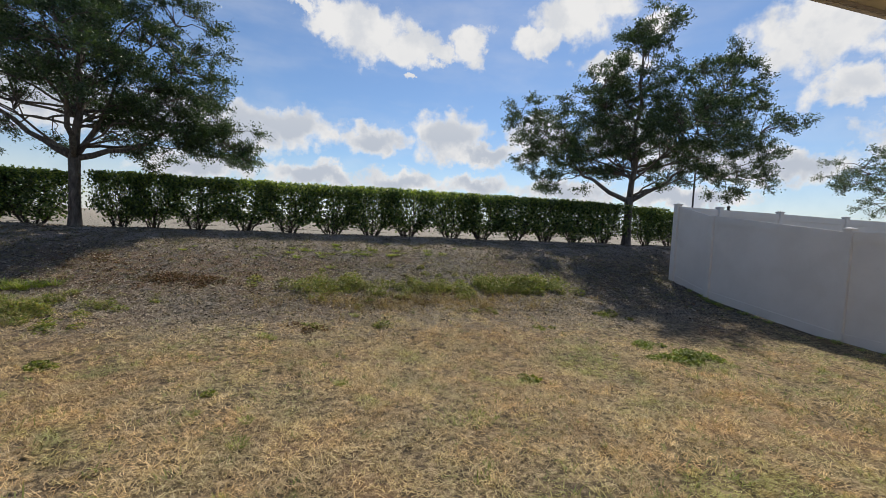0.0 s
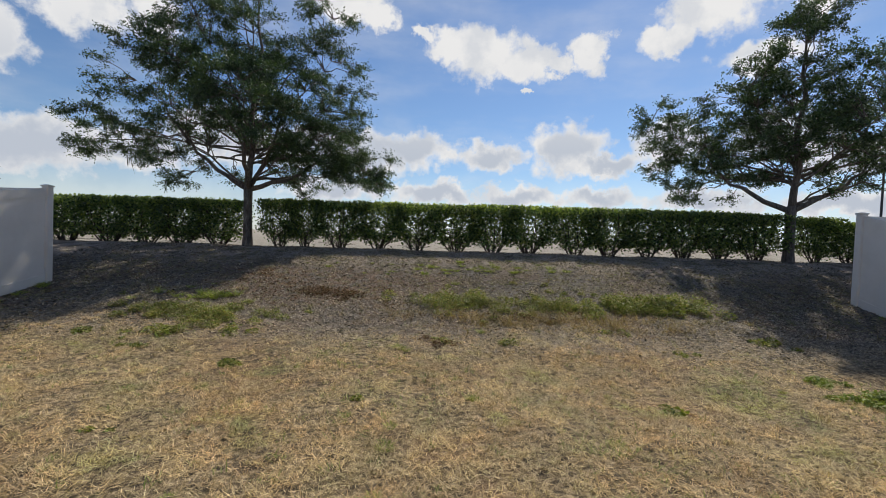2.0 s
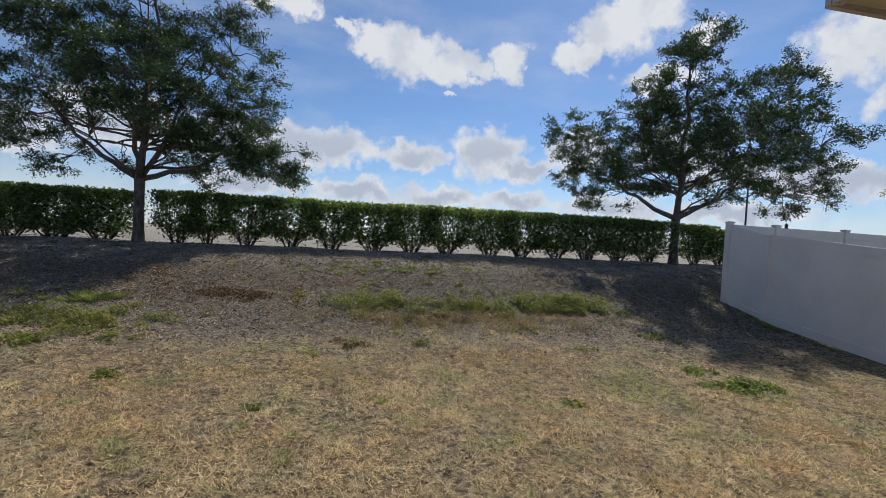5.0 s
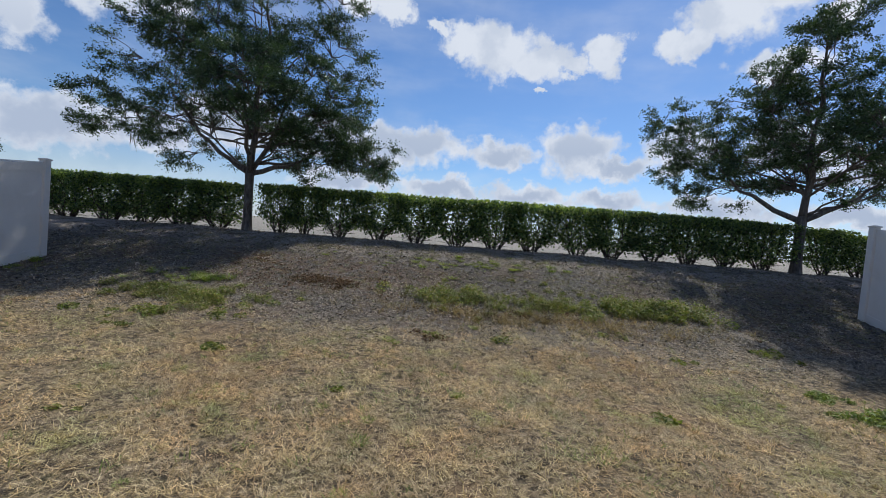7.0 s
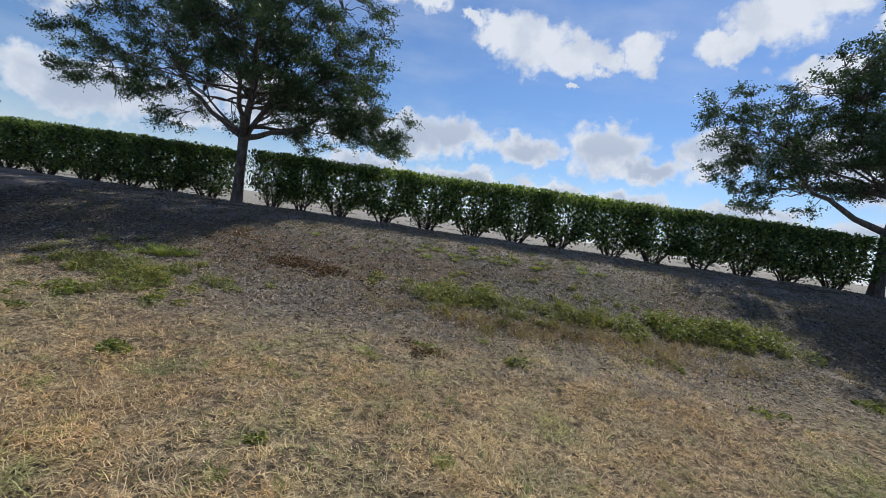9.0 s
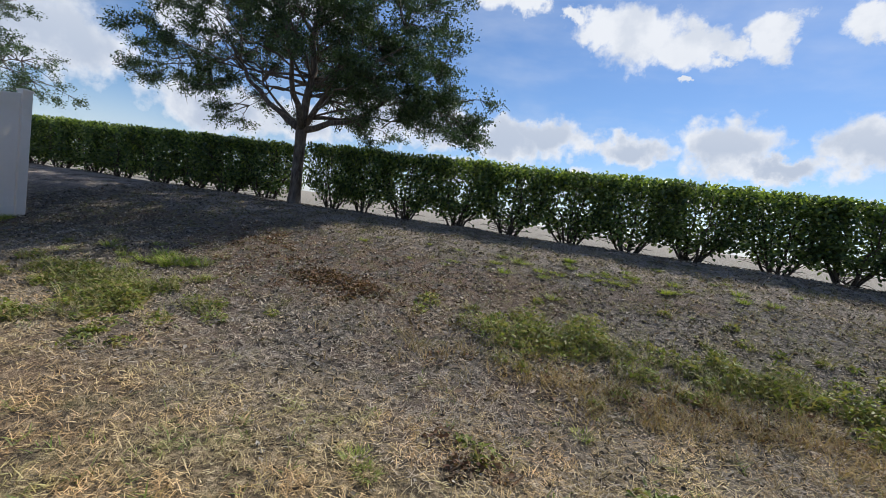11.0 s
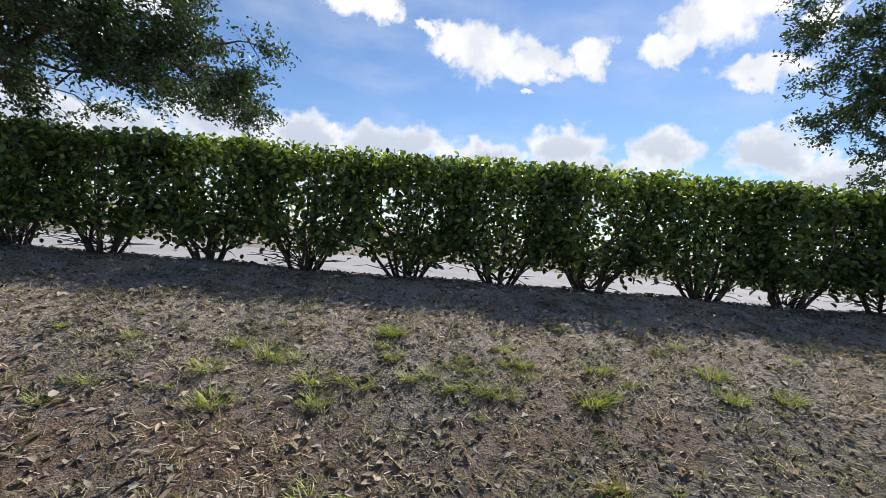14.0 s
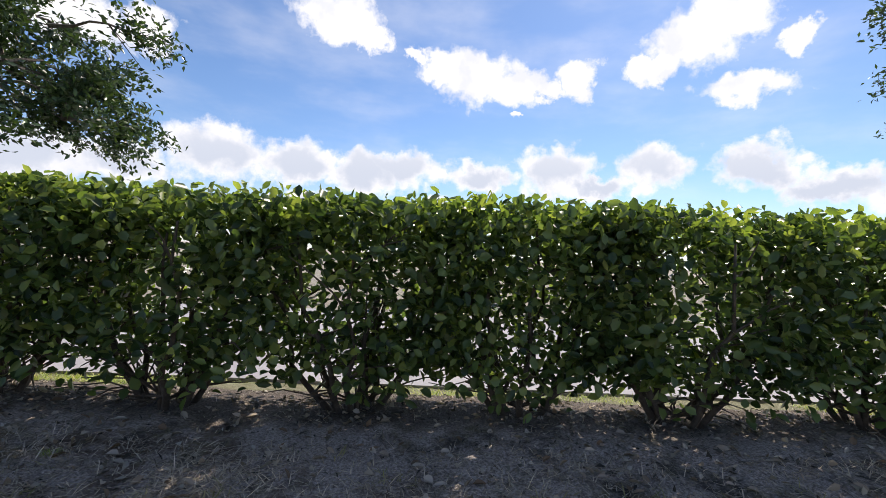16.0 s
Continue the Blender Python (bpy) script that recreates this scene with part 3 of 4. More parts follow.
    me = leaves("new_growth", q, nr.normal(0, 0.8, q.shape) + np.array([0, 0, 0.3]), nr.normal(0, 1, q.shape) + np.array([0, -0.5, 0.4]), nr.uniform(0.042, 0.075, k), nr.uniform(0.024, 0.040, k), SHOOT_LEAF, 0.2, True)
    tagged(part("new_growth", me, None, s, "bright yellow-green young shoots"), kind="stuff")
    return s


HEDGE_Y = 12.22
kinds = [make_shrub(11 + i) for i in range(5)]
rng_h = random.Random(5)
row = [-18.5, -17.4, -16.3, -15.2, -14.1, -13.0, -11.9, -10.85, -9.65, -8.55, -7.55, -6.55, -4.78, -4.08, -3.12, -1.98, -0.92, 0.22,
       1.27, 2.28, 3.6, 4.53, 5.64, 6.62, 7.68, 8.65, 10.4, 11.4, 12.5, 13.6, 14.7]
for i, x in enumerate(row):
    low = 0.95 if 9.9 < x < 11 else 0.86 if x > 11 else rng_h.uniform(0.985, 1.015)
    place = pose(x, HEDGE_Y + rng_h.uniform(-0.04, 0.04), float(land(x, HEDGE_Y)) - (0.07 if x < -6 else 0.02), 0, 0, rng_h.choice((0, 180)) + rng_h.uniform(-4, 4))
    o = kinds[i] if i < 5 else copy_thing(kinds[(i * 7 + i // 5) % 5], place)
    o.matrix_basis = place
    o.scale = (0.72 if x in (-4.78, -4.08, 10.4) else 1.1 if x < -6 else 1.03, 1, low)


# ---- oaks ----
def make_oak(at, fork, trunk_r, lobes, seed, label, clusters=26, per=340, arms=(), leaf=1.0):
    """lobes: crown masses as (x, y, z, rx, ry, rz) from the trunk's foot; arms: ends of the thick lower limbs."""
    rng, nr = random.Random(seed), np.random.default_rng(seed)
    t = tagged(new("oak_tree"), label, "tree", "oaks along the hedge")
    x, y = at
    t.matrix_basis = pose(x, y, float(land(x, y)) - 0.03)
    top = Vector(fork)
    path = [Vector((0, 0, -0.1)), Vector((0, 0, 0.06)), Vector((0, 0, 0.3)), top * 0.45, top * 0.75, top * 0.95, top * 1.06]
    v, f = tube(path, [trunk_r * k for k in (1.5, 1.25, 1.06, 0.98, 0.96, 1.02, 0.75)], 14)
    part("trunk", mesh_of("trunk", v, f, BARK, True), None, t)
    tw_v, tw_f, cents, outs = [], [], [], []
    peak = max(q[2] for q in lobes)
    leader = bent(top * 0.97, Vector((top.x + 0.15, 0.05, peak)), Vector((0.08, 0, 0)), rng, 9, 0.02)
    v, f = tube(leader, [trunk_r * (0.78 - 0.075 * i) for i in range(10)], 9)
    part("leader", mesh_of("leader", v, f, BARK, True), None, t)
    for end in arms:
        end = Vector(end)
        arm = bent(top * 0.96, end, Vector((end.x * 0.08, end.y * 0.08, -0.03 * end.length)), rng, 8, 0.025)
        v, f = tube(arm, [trunk_r * (0.64 - 0.06 * i) for i in range(9)], 9)
        part("limb", mesh_of("limb", v, f, BARK, True), None, t)
    for lx, ly, lz, rx, ry, rz in lobes:
        c = Vector((lx, ly, lz))
        rise = min(0.75, max(0.07 + 0.08 * rng.random(), (lz - top.z) * 0.55 / (peak - top.z) - 0.08))
        start = leader[int(rise * 9)].lerp(leader[int(rise * 9) + 1], rng.random() * 0.8)
        end = c + Vector((lx, ly, max(0.0, lz - top.z) * 0.5)).normalized() * min(rx, rz) * 0.3
        limb = bent(start, end, Vector((0.0, 0.0, (0.06 if lz < top.z + 1.6 else -0.03) * (end - start).length)) + Vector((lx, ly, 0)) * 0.06, rng, 8, 0.035)
        r0 = trunk_r * (0.24 + 0.06 * min(3.0, rx * rz / 1.2)) * (1 - 0.5 * rise)
        v, f = tube(limb, [r0 * (1 - 0.105 * i) for i in range(9)], 8)
        part("limb", mesh_of("limb", v, f, BARK, True), None, t)
        count = max(6, int(clusters * rx * rz / 1.2))
        for _ in range(count):
            d = Vector((rng.gauss(0, 1), rng.gauss(0, 1), rng.gauss(0, 1))).normalized() * (rng.uniform(0.3, 1.0) ** 0.6 if rng.random() < 0.82 else rng.uniform(1.0, 1.3))
            p = c + Vector((d.x * rx, d.y * ry, d.z * rz)) * 0.88
            j = min(range(2, 9), key=lambda q: (limb[q] - p).length + 0.12 * q)
            tw = bent(limb[j], p, Vector((0, 0, 0.05)), rng, 4, 0.06)
            tube(tw, [0.018, 0.014, 0.010, 0.008, 0.004], 4, tw_v, tw_f)
            cents.append(p)
            outs.append((p - limb[j]).normalized())
            for _ in range(3):
                e = p + Vector((rng.gauss(0, 0.12), rng.gauss(0, 0.12), rng.gauss(0, 0.1)))
                tube([tw[3], e], [0.006, 0.002], 3, tw_v, tw_f)
    tagged(part("twig_work", mesh_of("twig_work", tw_v, tw_f, BARK), None, t), kind="stuff")
    n = len(cents)
    c, o = np.array([list(q) for q in cents]), np.array([list(q) for q in outs])
    p = np.repeat(c, per, axis=0)
    o = np.repeat(o, per, axis=0)
    m = len(p)
    # sprays: leaves strung along a few short shoots round every twig's end
    shoots = nr.normal(0, 1, (n, 11, 3)) + np.array(outs)[:, None, :] * 0.8
    shoots /= np.linalg.norm(shoots, axis=2, keepdims=True)
    shoots *= np.array([1.25, 1.25, 0.72])
    pick = nr.integers(0, 11, m)
    sh = shoots[np.repeat(np.arange(n), per), pick]
    p = p + sh * nr.uniform(0.02, 0.38, m)[:, None] + nr.normal(0, 0.04, (m, 3))
    along = sh * 0.7 + nr.normal(0, 0.7, (m, 3))
    norm = nr.normal(0, 0.7, (m, 3)) + np.array([0, 0, 0.8])
    me = leaves("crown", p, along, norm, leaf * nr.uniform(0.05, 0.09, m), leaf * nr.uniform(0.024, 0.042, m), OAK_LEAF, 0.12)
    tagged(part("crown", me, None, t, "small glossy dark green leaves in loose sprays"), kind="stuff")
    return t


oak = make_oak((-5.62, 12.0), (-0.02, 0, 1.66), 0.118, (
    (0.1, 0.1, 4.1, 1.6, 1.6, 1.5), (-2.0, 0.0, 3.5, 1.5, 1.6, 1.0), (-3.6, 0.2, 3.0, 1.2, 1.2, 0.6), (-4.5, 0.1, 2.75, 0.7, 0.8, 0.38), (-4.2, -0.2, 3.6, 0.85, 0.9, 0.5),
    (-3.0, 0.0, 4.4, 1.1, 1.2, 0.7), (-2.2, -0.3, 5.3, 1.2, 1.3, 0.9), (-1.6, 0.0, 6.5, 1.3, 1.3, 1.0), (-0.5, 0.1, 7.3, 0.9, 1.0, 0.8), (0.0, 0.0, 5.6, 1.2, 1.3, 1.0),
    (2.0, 0.2, 6.3, 0.7, 0.9, 1.0), (1.9, 0.2, 5.1, 1.05, 1.3, 1.0), (2.0, -0.1, 3.9, 1.3, 1.4, 1.1), (2.4, 0.7, 3.0, 1.05, 1.1, 0.75), (3.25, 0.8, 2.2, 0.6, 0.65, 0.32),
    (2.7, 0.6, 2.3, 0.9, 0.9, 0.5), (2.0, -0.8, 2.9, 1.0, 0.9, 0.6), (0.9, 0.4, 2.6, 0.9, 0.9, 0.5), (1.4, -0.4, 3.1, 1.0, 0.9, 0.6), (2.5, 0.7, 1.95, 1.0, 0.9, 0.38), (1.5, 0.5, 1.9, 0.8, 0.8, 0.32), (3.3, 0.8, 1.95, 0.6, 0.7, 0.32), (3.0, 0.9, 2.7, 0.7, 0.8, 0.45), (0.6, -1.8, 3.7, 1.3, 1.1, 1.1), (-0.4, 1.9, 3.9, 1.4, 1.1, 1.3), (-0.9, -1.4, 4.6, 1.1, 1.0, 1.1), (-1.5, 0.2, 2.05, 0.9, 0.9, 0.42),
    (0.75, 0.4, 2.15, 0.75, 0.8, 0.4), (1.7, 0.2, 2.3, 0.9, 0.9, 0.45), (-2.4, 0.0, 2.5, 0.8, 0.9, 0.4)),
    21, "mature oak with spreading dark crown at the hedge gap", per=400, leaf=0.84, arms=((2.2, 0.2, 2.7), (-1.9, -0.2, 3.3), (0.4, -1.5, 3.6), (0.9, 0.1, 4.0)))
oak_b = make_oak((9.42, 11.95), (0.0, 0, 1.5), 0.126, (
    (0.2, 0.3, 3.9, 1.6, 1.8, 1.6), (-1.9, 1.5, 3.6, 1.3, 1.4, 1.15), (2.5, 0.0, 3.9, 1.7, 1.7, 1.4), (0.2, 0.1, 5.7, 1.3, 1.4, 1.5), (0.4, 0.1, 7.0, 0.8, 0.8, 0.75),
    (3.6, 0.1, 5.6, 1.4, 1.3, 1.5), (4.9, 0.0, 4.1, 1.3, 1.3, 1.1), (-2.5, 2.7, 4.5, 0.75, 0.9, 0.75), (-1.3, 1.0, 2.5, 1.1, 1.0, 0.6), (4.2, 0.1, 2.6, 1.3, 1.1, 0.75),
    (0.4, -1.9, 3.7, 1.4, 1.1, 1.3), (0.3, 2.0, 3.9, 1.5, 1.2, 1.4), (-1.0, 0.6, 5.0, 1.1, 1.2, 1.0), (2.2, 0.4, 2.6, 1.1, 1.0, 0.55), (-2.5, 2.5, 3.3, 0.85, 0.9, 0.6),
    (-2.0, 1.8, 2.1, 0.9, 0.9, 0.45), (0.9, 0.4, 2.35, 0.9, 0.9, 0.4), (-0.4, 0.4, 2.8, 1.1, 1.0, 0.5)),
    34, "leafy oak with two-lobed crown behind the hedge", per=320, arms=((-1.9, 0.8, 2.9), (2.4, 0.1, 3.1), (1.0, 0.9, 3.8)))
far_oak = make_oak((25.6, 12.4), (0.0, 0, 1.7), 0.15, (
    (0.0, 0.2, 4.0, 2.0, 1.9, 1.7), (-2.2, 0.0, 3.2, 1.7, 1.7, 1.2), (2.2, -0.2, 3.6, 1.7, 1.7, 1.4), (-1.6, -0.4, 5.0, 1.5, 1.5, 1.2), (1.5, 0.4, 5.4, 1.4, 1.5, 1.3),
    (-4.3, 0.2, 3.4, 1.6, 1.4, 1.0), (-5.6, 0.0, 2.6, 1.0, 1.0, 0.7), (4.2, 0.2, 3.0, 1.5, 1.3, 0.9), (0.2, -1.9, 3.5, 1.6, 1.2, 1.2), (-3.4, 0.1, 1.9, 1.3, 1.1, 0.6), (5.6, 0.0, 2.4, 1.0, 1.0, 0.6)),
    55, "distant oak standing beyond the white fence", 16, 200)
copy_thing(far_oak, pose(-20.6, 12.4, float(land(-20.6, 12.4)) - 0.03, 0, 0, 4))

# ---- lamp pole beyond the path ----
pole = tagged(new("street_lamp"), "thin dark lamp pole beyond the hedge", "street lamp")
pole.matrix_basis = pose(24.3, 24.3, float(land(24.3, 24.3)))
v, f = tube([Vector((0, 0, -0.2)), Vector((0, 0, 0.4)), Vector((0, 0, 5.4))], [0.10, 0.07, 0.05], 10)
part("pole", mesh_of("pole", v, f, POLE, True), None, pole)
part("lamp_head", box_mesh(-0.5, 0.1, -0.12, 0.12, 5.36, 5.5, 0.03), POLE, pole)


# ---- small dark lantern on the rail of the far fence ----
lx, ly = 9.88, 8.75
lz = float(land(9.6, 8.75)) + (float(land(11.62, 8.75)) - float(land(9.6, 8.75))) * 0.14 + FENCE_H - 0.01
lantern = tagged(new("rail_lantern"), "small dark metal lantern on the fence rail", "lantern")
lantern.matrix_basis = pose(lx, ly, lz)
part("base", box_mesh(-0.03, 0.03, -0.03, 0.03, -0.01, 0.02, 0.004), POLE, lantern)
part("body", box_mesh(-0.024, 0.024, -0.024, 0.024, 0.02, 0.075, 0.004), POLE, lantern)
bm = bmesh.new()
bmesh.ops.create_cone(bm, segments=12, radius1=0.055, radius2=0.008, depth=0.045, cap_ends=True)
bmesh.ops.translate(bm, verts=bm.verts, vec=(0, 0, 0.097))
part("roof", bm, POLE, lantern)


# ---- moss hanging from the low boughs ----
def hang_moss(tree, seed, spots):
    g = np.random.default_rng(seed)
    for x, y, z in spots:
        k = 16
        top_ = np.stack([x + g.normal(0, 0.05, k), y + g.normal(0, 0.05, k), z + g.uniform(0, 0.25, k)], axis=1)
        along = g.normal(0, 0.05, (k, 3)) + np.array([0.12, 0, -1])
        size = g.uniform(0.15, 0.42, k)
        me = leaves("hanging_moss", top_ + along * size[:, None] / 2, along, g.normal(0, 1, (k, 3)), size, g.uniform(0.008, 0.016, k), MOSS, 0.1)
        tagged(part("hanging_moss", me, None, tree, "grey strands of hanging moss"), kind="stuff")


hang_moss(oak, 8, ((-3.3, 0.0, 2.3), (-3.15, 0.1, 2.35)))

# ---- lawn, litter and weeds ----
def scatter(nr, n, x0, x1, y0, y1, keep):
    """n places on the land, thinned by keep(x, y), a share from 0 to 1."""
    x, y = nr.uniform(x0, x1, n), nr.uniform(y0, y1, n)
    ok = nr.random(n) < keep(x, y)
    x, y = x[ok], y[ok]
    return np.stack([x, y, land(x, y) + 0.002], axis=1)


def waves(x, y, s, a=0.0):
    """Soft patches between 0 and 1."""
    w = np.sin(s * x + 1.3 * np.sin(0.7 * s * y + a)) * np.sin(0.9 * s * y + 1.1 * np.sin(0.8 * s * x + 2 * a)) + 0.5 * np.sin(2.3 * s * x + a) * np.sin(2.1 * s * y - a)
    return np.clip(0.5 + 0.45 * w, 0, 1)


def lawn_share(x, y):
    return np.clip((y + 1.4) / 0.8, 0, 1) * np.clip((7.7 + 0.7 * np.sin(0.9 * x) - y) / 2.4, 0.05, 1) * (0.3 + 0.7 * waves(x, y, 2.1)) * (0.25 + 0.75 * waves(x, y, 7.3, 1.7)) * (0.25 + 0.75 * waves(x, y, 16.0, 0.6)) \
        * (1 - 0.65 * np.clip((x - 3.2) / 1.5, 0, 1) * np.clip((y - 4.4) / 1.0, 0, 1))


nr = np.random.default_rng(77)


def locks(nr, centres, each, radius, swing):
    """Blades lying in combed locks: roots and headings of each blades round every centre."""
    root = np.repeat(centres, each, axis=0)
    n = len(root)
    root = root + np.stack([nr.normal(0, radius, n), nr.normal(0, radius, n), np.zeros(n)], axis=1)
    root[:, 2] = land(root[:, 0], root[:, 1]) + nr.uniform(0.0, 0.012, n)
    return root, np.repeat(nr.uniform(0, 2 * math.pi, len(centres)), each) + nr.normal(0, swing, n)


near_share = lambda x, y: lawn_share(x, y) * np.clip(1.5 - (x - 0.5) ** 2 / 26 - (y - 3.4) ** 2 / 9, 0, 1)
centres = np.concatenate([scatter(nr, 62000, -7.8, 8.2, -1.3, 9.8, lawn_share), scatter(nr, 56000, -6.5, 7.5, 0.2, 7.5, near_share)])
p, turned = locks(nr, centres, 9, 0.032, 0.9)
n = len(p)
me = blades("straw_grass", p, turned, nr.uniform(0.025, 0.085, n), nr.uniform(0.0028, 0.0054, n), nr.beta(1.9, 2.0, n), STRAW)
tagged(new("straw_grass", me), "matted dry straw-coloured grass on the lawn", "grass", kind="stuff")
p = scatter(nr, 900000, -7.8, 8.2, -1.0, 8.2, lambda x, y: np.clip((7.3 + 0.6 * np.sin(0.9 * x) - y) / 1.8, 0, 1) * np.clip(1.25 - (x - 0.5) ** 2 / 60, 0.3, 1) * (0.15 + 0.85 * waves(x, y, 5.1, 0.9)) * (0.2 + 0.8 * waves(x, y, 14.0, 2.9))
            * (1 - 0.6 * np.clip((x - 3.2) / 1.5, 0, 1) * np.clip((y - 4.4) / 1.0, 0, 1)))
me = thatch("thatch", p, nr, STRAW)
tagged(new("thatch", me), "flat golden thatch of short dead grass", "dead grass", kind="stuff")
p = scatter(nr, 330000, -6.5, 7.0, 5.8, 10.4, lambda x, y: np.clip((y - 5.2) / 1.2, 0, 1) * np.clip((9.6 - y) / 1.6, 0, 1) * (0.12 + 0.88 * waves(x, y, 2.9, 5.0)) * (0.2 + 0.8 * waves(x, y, 12.0, 1.9)))
me = thatch("straw_chips", p, nr, STALK)
tagged(new("straw_chips", me), "greyish shredded straw lying on the bank", "dead grass", kind="stuff")
centres = scatter(nr, 26000, -7.8, 8.2, -1.3, 9.5, lambda x, y: lawn_share(x, y) * (0.22 + 0.9 * np.clip(waves(x, y, 1.1, 2.0) * 2.4 - 1.2 + 0.5 * np.clip(x - 3.5, 0, 1) * (y < 5.2), 0, 1)))
p, turned = locks(nr, centres, 8, 0.03, 1.6)
n = len(p)
me = blades("green_grass", p, turned, nr.uniform(0.04, 0.10, n), nr.uniform(0.004, 0.007, n), nr.beta(2.2, 2.0, n), GRASS)
tagged(new("green_grass", me), "thin green grass surviving among dry straw", "grass", kind="stuff")
bank = lambda x, y: np.clip((y - 5.4) / 2.0, 0, 1) * (1 - 0.55 * np.clip((y - 10.6) / 0.5, 0, 1)) * (0.35 + 0.65 * waves(x, y, 2.3, 1.0) ** 2 * (0.4 + 0.6 * waves(x, y, 6.1, 2.0))) * (0.25 + 0.75 * waves(x, y, 17.0, 2.6))
p = scatter(nr, 270000, -9, 10, 5.4, 12.7, bank)
n = len(p)
p[:, 2] += nr.uniform(0.0, 0.012, n)
me = leaves("leaf_litter", p, nr.normal(0, 1, (n, 3)) * np.array([1, 1, 0.4]), nr.normal(0, 0.45, (n, 3)) + np.array([0, 0, 1]), 0.018 + 0.06 * nr.random(n) ** 2.2, 0.009 + 0.028 * nr.random(n) ** 2.2, LITTER, 0.2)
tagged(new("leaf_litter", me), "grey-brown mulch chips and dead leaves on the bank", "leaf litter", kind="stuff")
p = np.concatenate([scatter(nr, 50000, -10, 11, 6.0, 12.6, bank), scatter(nr, 75000, -4.5, 6.0, 9.8, 11.7, lambda x, y: 0.1 + 0.9 * waves(x, y, 3.4, 4.0) ** 1.5)])
n = len(p)
me = blades("dead_stalks", p, nr.uniform(0, 2 * math.pi, n), nr.uniform(0.03, 0.10, n), nr.uniform(0.003, 0.0055, n), nr.beta(1.2, 3.0, n), STALK)
tagged(new("dead_stalks", me), "dead grey grass stalks lying on the bank", "dead grass", kind="stuff")


p = scatter(nr, 9000, -9, 9, 6.8, 12.4, lambda x, y: 0.3 + 0.7 * waves(x, y, 3.1, 0.4))
n = len(p)
p[:, 2] += 0.012
me = leaves("fallen_leaves", p, nr.normal(0, 1, (n, 3)) * np.array([1, 1, 0.3]), nr.normal(0, 0.4, (n, 3)) + np.array([0, 0, 1]), nr.uniform(0.03, 0.075, n), nr.uniform(0.016, 0.036, n), DEAD_LEAF, 0.25, True)
tagged(new("fallen_leaves", me), "pale curled dead leaves fallen on the bank", "dead leaves", kind="stuff")
centres = scatter(nr, 10500, -8, 9, 7.4, 11.6, lambda x, y: (0.25 + 0.75 * np.clip(1.9 * waves(x, y, 2.6, 3.1) - 0.6, 0, 1)) * np.clip((11.6 - y) / 0.8, 0, 1) * 0.8)
p, turned = locks(nr, centres, 9, 0.024, 1.6)
n = len(p)
me = blades("bank_grass", p, turned, nr.uniform(0.025, 0.075, n), nr.uniform(0.003, 0.006, n), nr.beta(3, 2, n), BANK_GRASS)
tagged(new("bank_grass", me), "thin olive grass on the upper bank", "grass", kind="stuff")


def make_tuft(seed, mat, count, radius, length, label):
    g = np.random.default_rng(seed)
    a, r = g.uniform(0, 2 * math.pi, count), radius * np.sqrt(g.random(count))
    root = np.stack([r * np.cos(a), r * np.sin(a), np.full(count, -0.005)], axis=1)
    me = blades("grass_tuft", root, a + g.normal(0, 0.7, count), g.uniform(0.5, 1, count) * length, g.uniform(0.004, 0.007, count), g.beta(4, 1.8, count), mat)
    return tagged(new("grass_tuft", me), label, "grass tuft", "grass tufts")


def weed_patch(seed, mat, clumps, radius, height, label, stalks=0, density=75):
    """One matted patch: leafy clumps at the spots (x, y, size), with upright stalks among them."""
    g = np.random.default_rng(seed)
    pts, sizes = [], []
    for x, y, size in clumps:
        k = int(density * size)
        a, r = g.uniform(0, 2 * math.pi, k), radius * size * np.sqrt(g.random(k))
        px, py = x + r * np.cos(a), y + r * np.sin(a)
        pts.append(np.stack([px, py, land(px, py) + g.random(k) ** 0.7 * height * size * (1.1 - (r / radius / size) ** 2 * 0.7)], axis=1))
    q = np.concatenate(pts)
    n = len(q)
    norm = g.normal(0, 0.5, (n, 3)) + np.array([0, 0, 1])
    me = leaves("weed_patch", q, g.normal(0, 1, (n, 3)) * np.array([1, 1, 0.5]), norm, g.uniform(0.025, 0.07, n), g.uniform(0.014, 0.034, n), mat, 0.2)
    tagged(new("weed_patch", me), label, "weeds", kind="stuff")
    if stalks:
        i = g.integers(0, n, stalks)
        root = q[i] * np.array([1, 1, 0]) + np.stack([np.zeros(stalks), np.zeros(stalks), land(q[i, 0], q[i, 1])], axis=1)
        me = blades("weed_grass", root, g.uniform(0, 2 * math.pi, stalks), g.uniform(0.08, 0.24, stalks), g.uniform(0.004, 0.007, stalks), g.beta(4, 1.6, stalks), BANK_GRASS)
        tagged(new("weed_grass", me), "upright green grass growing through the weeds", "grass", kind="stuff")


def spread(models, spots, seed):
    """Copies of the models at the spots (x, y, size); the first ones are moved there."""
    rng = random.Random(seed)
    fresh = list(models)
    for i, (x, y, s) in enumerate(spots):
        k = i % len(models)
        m = pose(x, y, float(land(x, y)), 0, 0, rng.uniform(0, 360))
        if fresh:
            o = fresh.pop(0)
            o.matrix_basis = m
        else:
            o = copy_thing(models[k], m)
        o.scale = (s, s, s * rng.uniform(0.8, 1.1))


rng_w = random.Random(9)


def patch(x, y, rx, ry, n, lo=0.7, hi=1.3):
    out = []
    for _ in range(n):
        a, r = rng_w.uniform(0, 6.283), abs(rng_w.gauss(0, 0.72))
        out.append((x + rx * r * math.cos(a), y + ry * r * math.sin(a), rng_w.uniform(lo, hi) * max(0.4, 1.1 - 0.35 * r)))
    return out


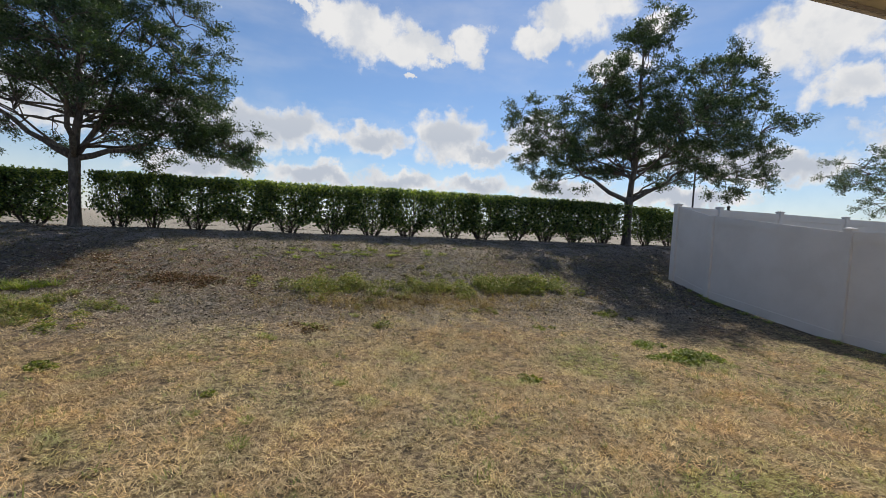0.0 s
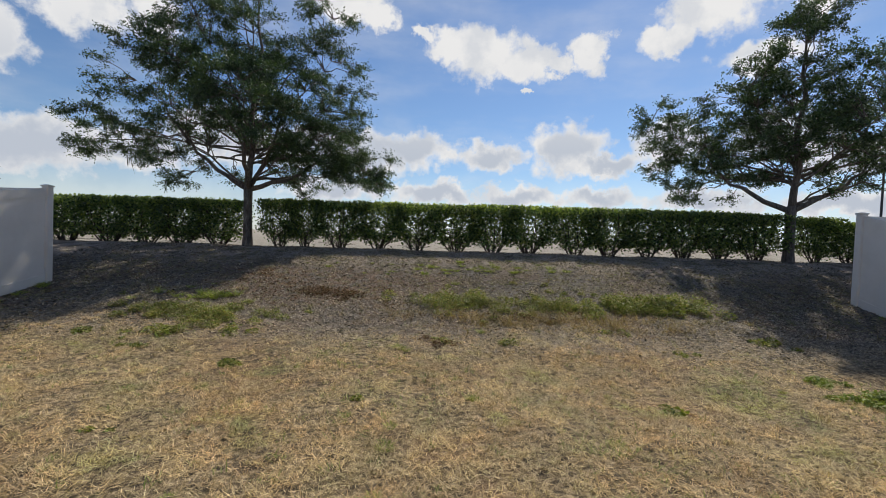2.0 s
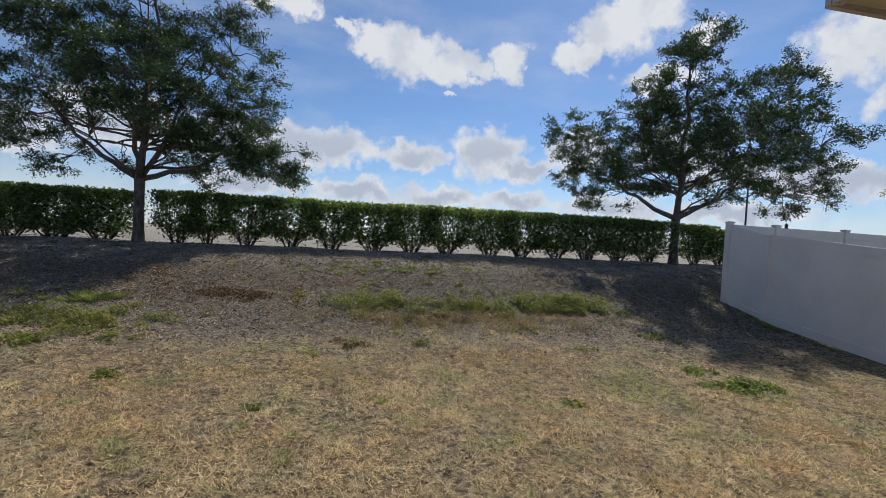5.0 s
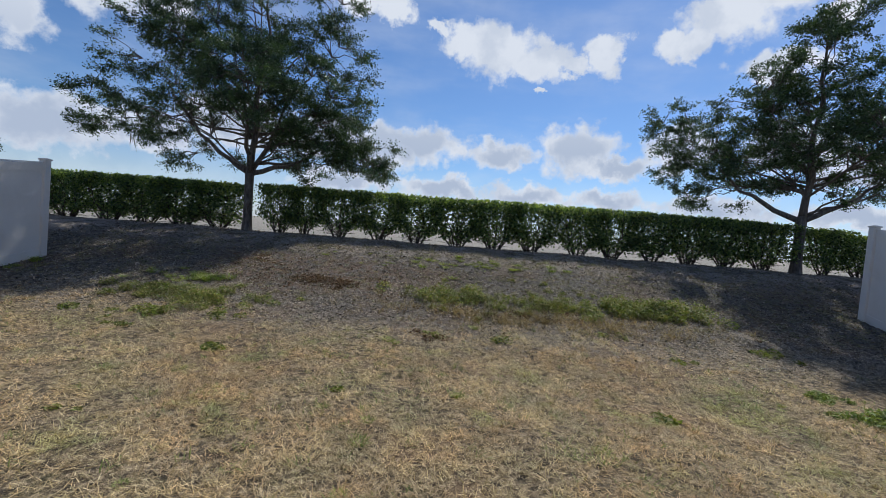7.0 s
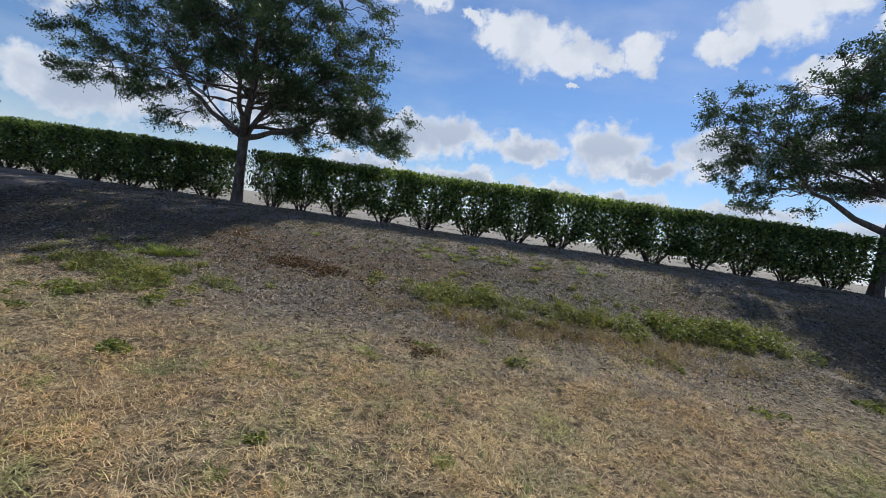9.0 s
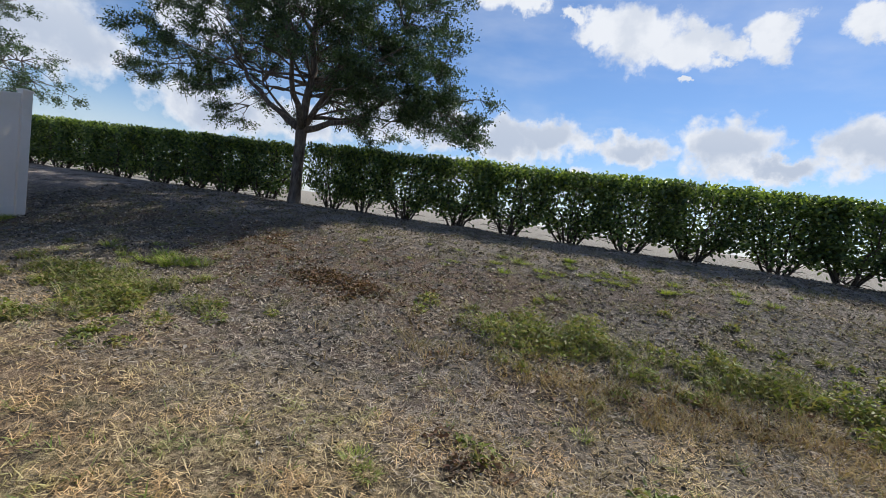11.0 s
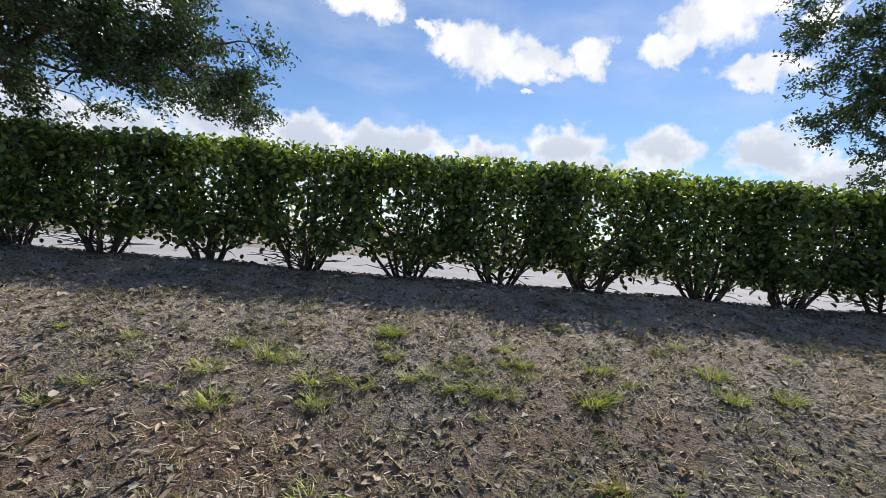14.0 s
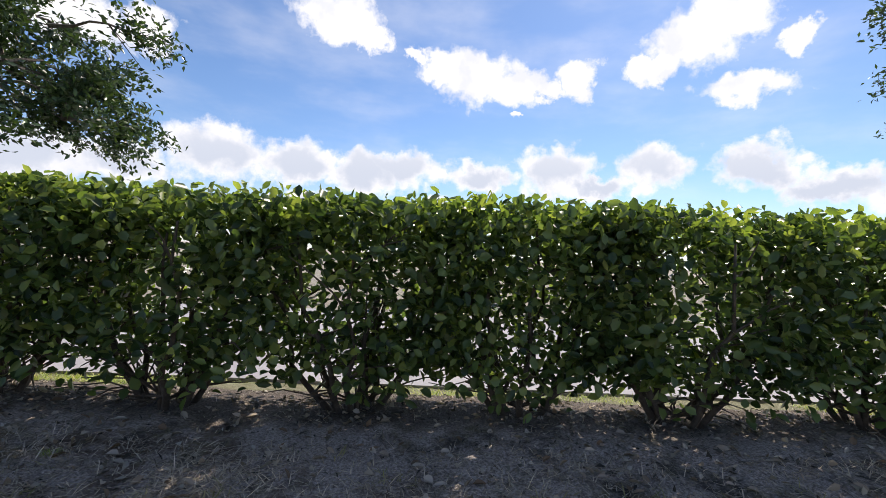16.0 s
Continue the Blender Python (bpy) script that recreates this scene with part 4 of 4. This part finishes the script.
weed_patch(41, WEED, patch(0.35, 8.05, 1.1, 0.65, 50, 0.5, 1.3), 0.19, 0.14, "green broad-leaved weeds with dry grass on the bank", 3200, 85)
weed_patch(42, WEED, patch(4.0, 8.15, 1.0, 0.42, 66, 0.8, 1.4) + patch(3.0, 8.0, 0.8, 0.4, 22, 0.7, 1.2), 0.19, 0.19, "dense bright green weed mat on the bank", 900, 135)
weed_patch(43, WEED, patch(2.1, 8.0, 1.5, 0.75, 70, 0.5, 1.0), 0.17, 0.12, "thin green weeds on the bank", 2600, 75)
weed_patch(44, WEED, patch(-3.9, 6.9, 0.85, 0.5, 56, 0.7, 1.2) + patch(-4.8, 7.2, 1.2, 0.6, 26, 0.5, 0.9), 0.18, 0.14, "green weeds and grass beside the shaded bank", 4200, 85)
weed_patch(45, GRASS, patch(4.75, 4.6, 0.45, 0.2, 18, 0.8, 1.2) + patch(4.4, 5.1, 0.3, 0.12, 8, 0.5, 0.8), 0.15, 0.10, "bright green weed mat in the dry lawn", 0, 110)
weed_patch(46, WEED, patch(-4.3, 6.2, 0.5, 0.3, 9, 0.5, 0.9) + patch(-1.2, 8.3, 0.25, 0.2, 3, 0.6, 0.9) + patch(-3.2, 6.3, 0.5, 0.3, 6, 0.4, 0.8), 0.17, 0.10, "small green weeds scattered in the lawn")
weed_patch(47, WEED, patch(0.9, 6.2, 0.1, 0.08, 2, 0.7, 0.9) + patch(-0.08, 6.2, 0.15, 0.1, 3, 0.5, 0.7) + patch(2.2, 4.15, 0.15, 0.1, 3, 0.5, 0.7) + patch(4.88, 6.7, 0.5, 0.2, 7, 0.5, 0.9)
           + patch(-2.65, 5.03, 0.3, 0.12, 4, 0.4, 0.7) + patch(-4.21, 5.65, 0.25, 0.12, 4, 0.5, 0.8) + patch(-0.91, 4.13, 0.15, 0.1, 2, 0.3, 0.5) + patch(-2.95, 3.3, 0.15, 0.1, 2, 0.3, 0.5)
           + patch(-5.15, 6.03, 0.25, 0.15, 4, 0.5, 0.9) + patch(3.3, 6.05, 0.2, 0.1, 3, 0.4, 0.6) + patch(2.63, 6.95, 0.3, 0.15, 4, 0.5, 0.8), 0.16, 0.09, "single low green weeds in the dry lawn")
weed_patch(61, RUSSET, patch(1.5, 7.4, 1.7, 0.3, 26, 0.6, 1.1), 0.2, 0.08, "russet dried weeds below the green ones", 0, 28)

band = np.stack([1.7 + 1.5 * nr.normal(0, 1, 520), 7.3 + 0.28 * nr.normal(0, 1, 520), np.zeros(520)], axis=1)
p, turned = locks(nr, band, 12, 0.05, 0.9)
n = len(p)
me = blades("dry_grass", p, turned, nr.uniform(0.07, 0.2, n), nr.uniform(0.003, 0.006, n), nr.beta(3.0, 1.8, n), DRY_GRASS)
tagged(new("dry_grass", me), "golden-brown dry grass standing below the weeds", "grass", kind="stuff")
weed_patch(62, RUSSET, patch(-2.5, 8.35, 1.5, 0.55, 90, 0.3, 0.9) + patch(-3.9, 9.2, 0.8, 0.4, 24, 0.3, 0.7), 0.22, 0.045, "reddish brown dead weeds on the bank", 0, 40)
weed_patch(63, RUSSET, patch(-1.95, 8.25, 0.4, 0.16, 6, 0.6, 0.9) + patch(-0.1, 6.2, 0.2, 0.15, 4, 0.6, 0.9), 0.2, 0.11, "dark withered weed clump on the bank")
tufts = [make_tuft(80 + i, TUFT, 100, 0.075, 0.12, "small green grass tuft on bare mulch") for i in range(5)]
SPOTS = ((0.26, 10.36), (0.32, 10.04), (0.76, 10.11), (1.14, 10.09), (0.96, 9.79), (1.47, 9.8), (0.18, 9.75), (-0.71, 9.85), (-0.54, 9.56), (-0.44, 10.02),
         (-0.02, 9.62), (-0.67, 10.13), (1.53, 10.77), (1.63, 10.12), (2.4, 10.15), (3.17, 10.45), (2.38, 9.91), (2.73, 9.94), (-0.09, 9.78), (-2.75, 9.8),
         (1.54, 9.82), (0.13, 9.06), (0.28, 10.34), (0.85, 9.81), (-0.7, 5.84), (0.49, 6.68), (-0.53, 3.2), (-0.6, 5.78))
spread(tufts, [(x, y, rng_w.uniform(0.65, 1.15)) for x, y in SPOTS] + patch(0.8, 10.0, 4.0, 1.2, 60, 0.3, 0.75) + patch(-4.4, 7.9, 0.9, 0.5, 22, 0.9, 1.6) + patch(1.0, 4.2, 4.0, 2.0, 16, 0.3, 0.7)
       + [(8.2 + rng_w.uniform(-0.12, 0.03), rng_w.uniform(3.5, 8.6), rng_w.uniform(0.5, 1.2)) for _ in range(22)] + [(-7.8 + rng_w.uniform(-0.02, 0.15), rng_w.uniform(3.8, 8.3), rng_w.uniform(0.5, 1.2)) for _ in range(22)], 3)
p = scatter(nr, 26000, -12, 14, 12.75, 13.38, lambda x, y: np.clip(2 * waves(x, y, 1.8) - 0.6, 0, 1))
n = len(p)
me = blades("verge_grass", p, nr.uniform(0, 2 * math.pi, n), nr.uniform(0.03, 0.08, n), nr.uniform(0.005, 0.009, n), nr.beta(3, 2, n), TUFT)
tagged(new("verge_grass", me), "yellow-green grass verge between hedge and path", "grass", kind="stuff")
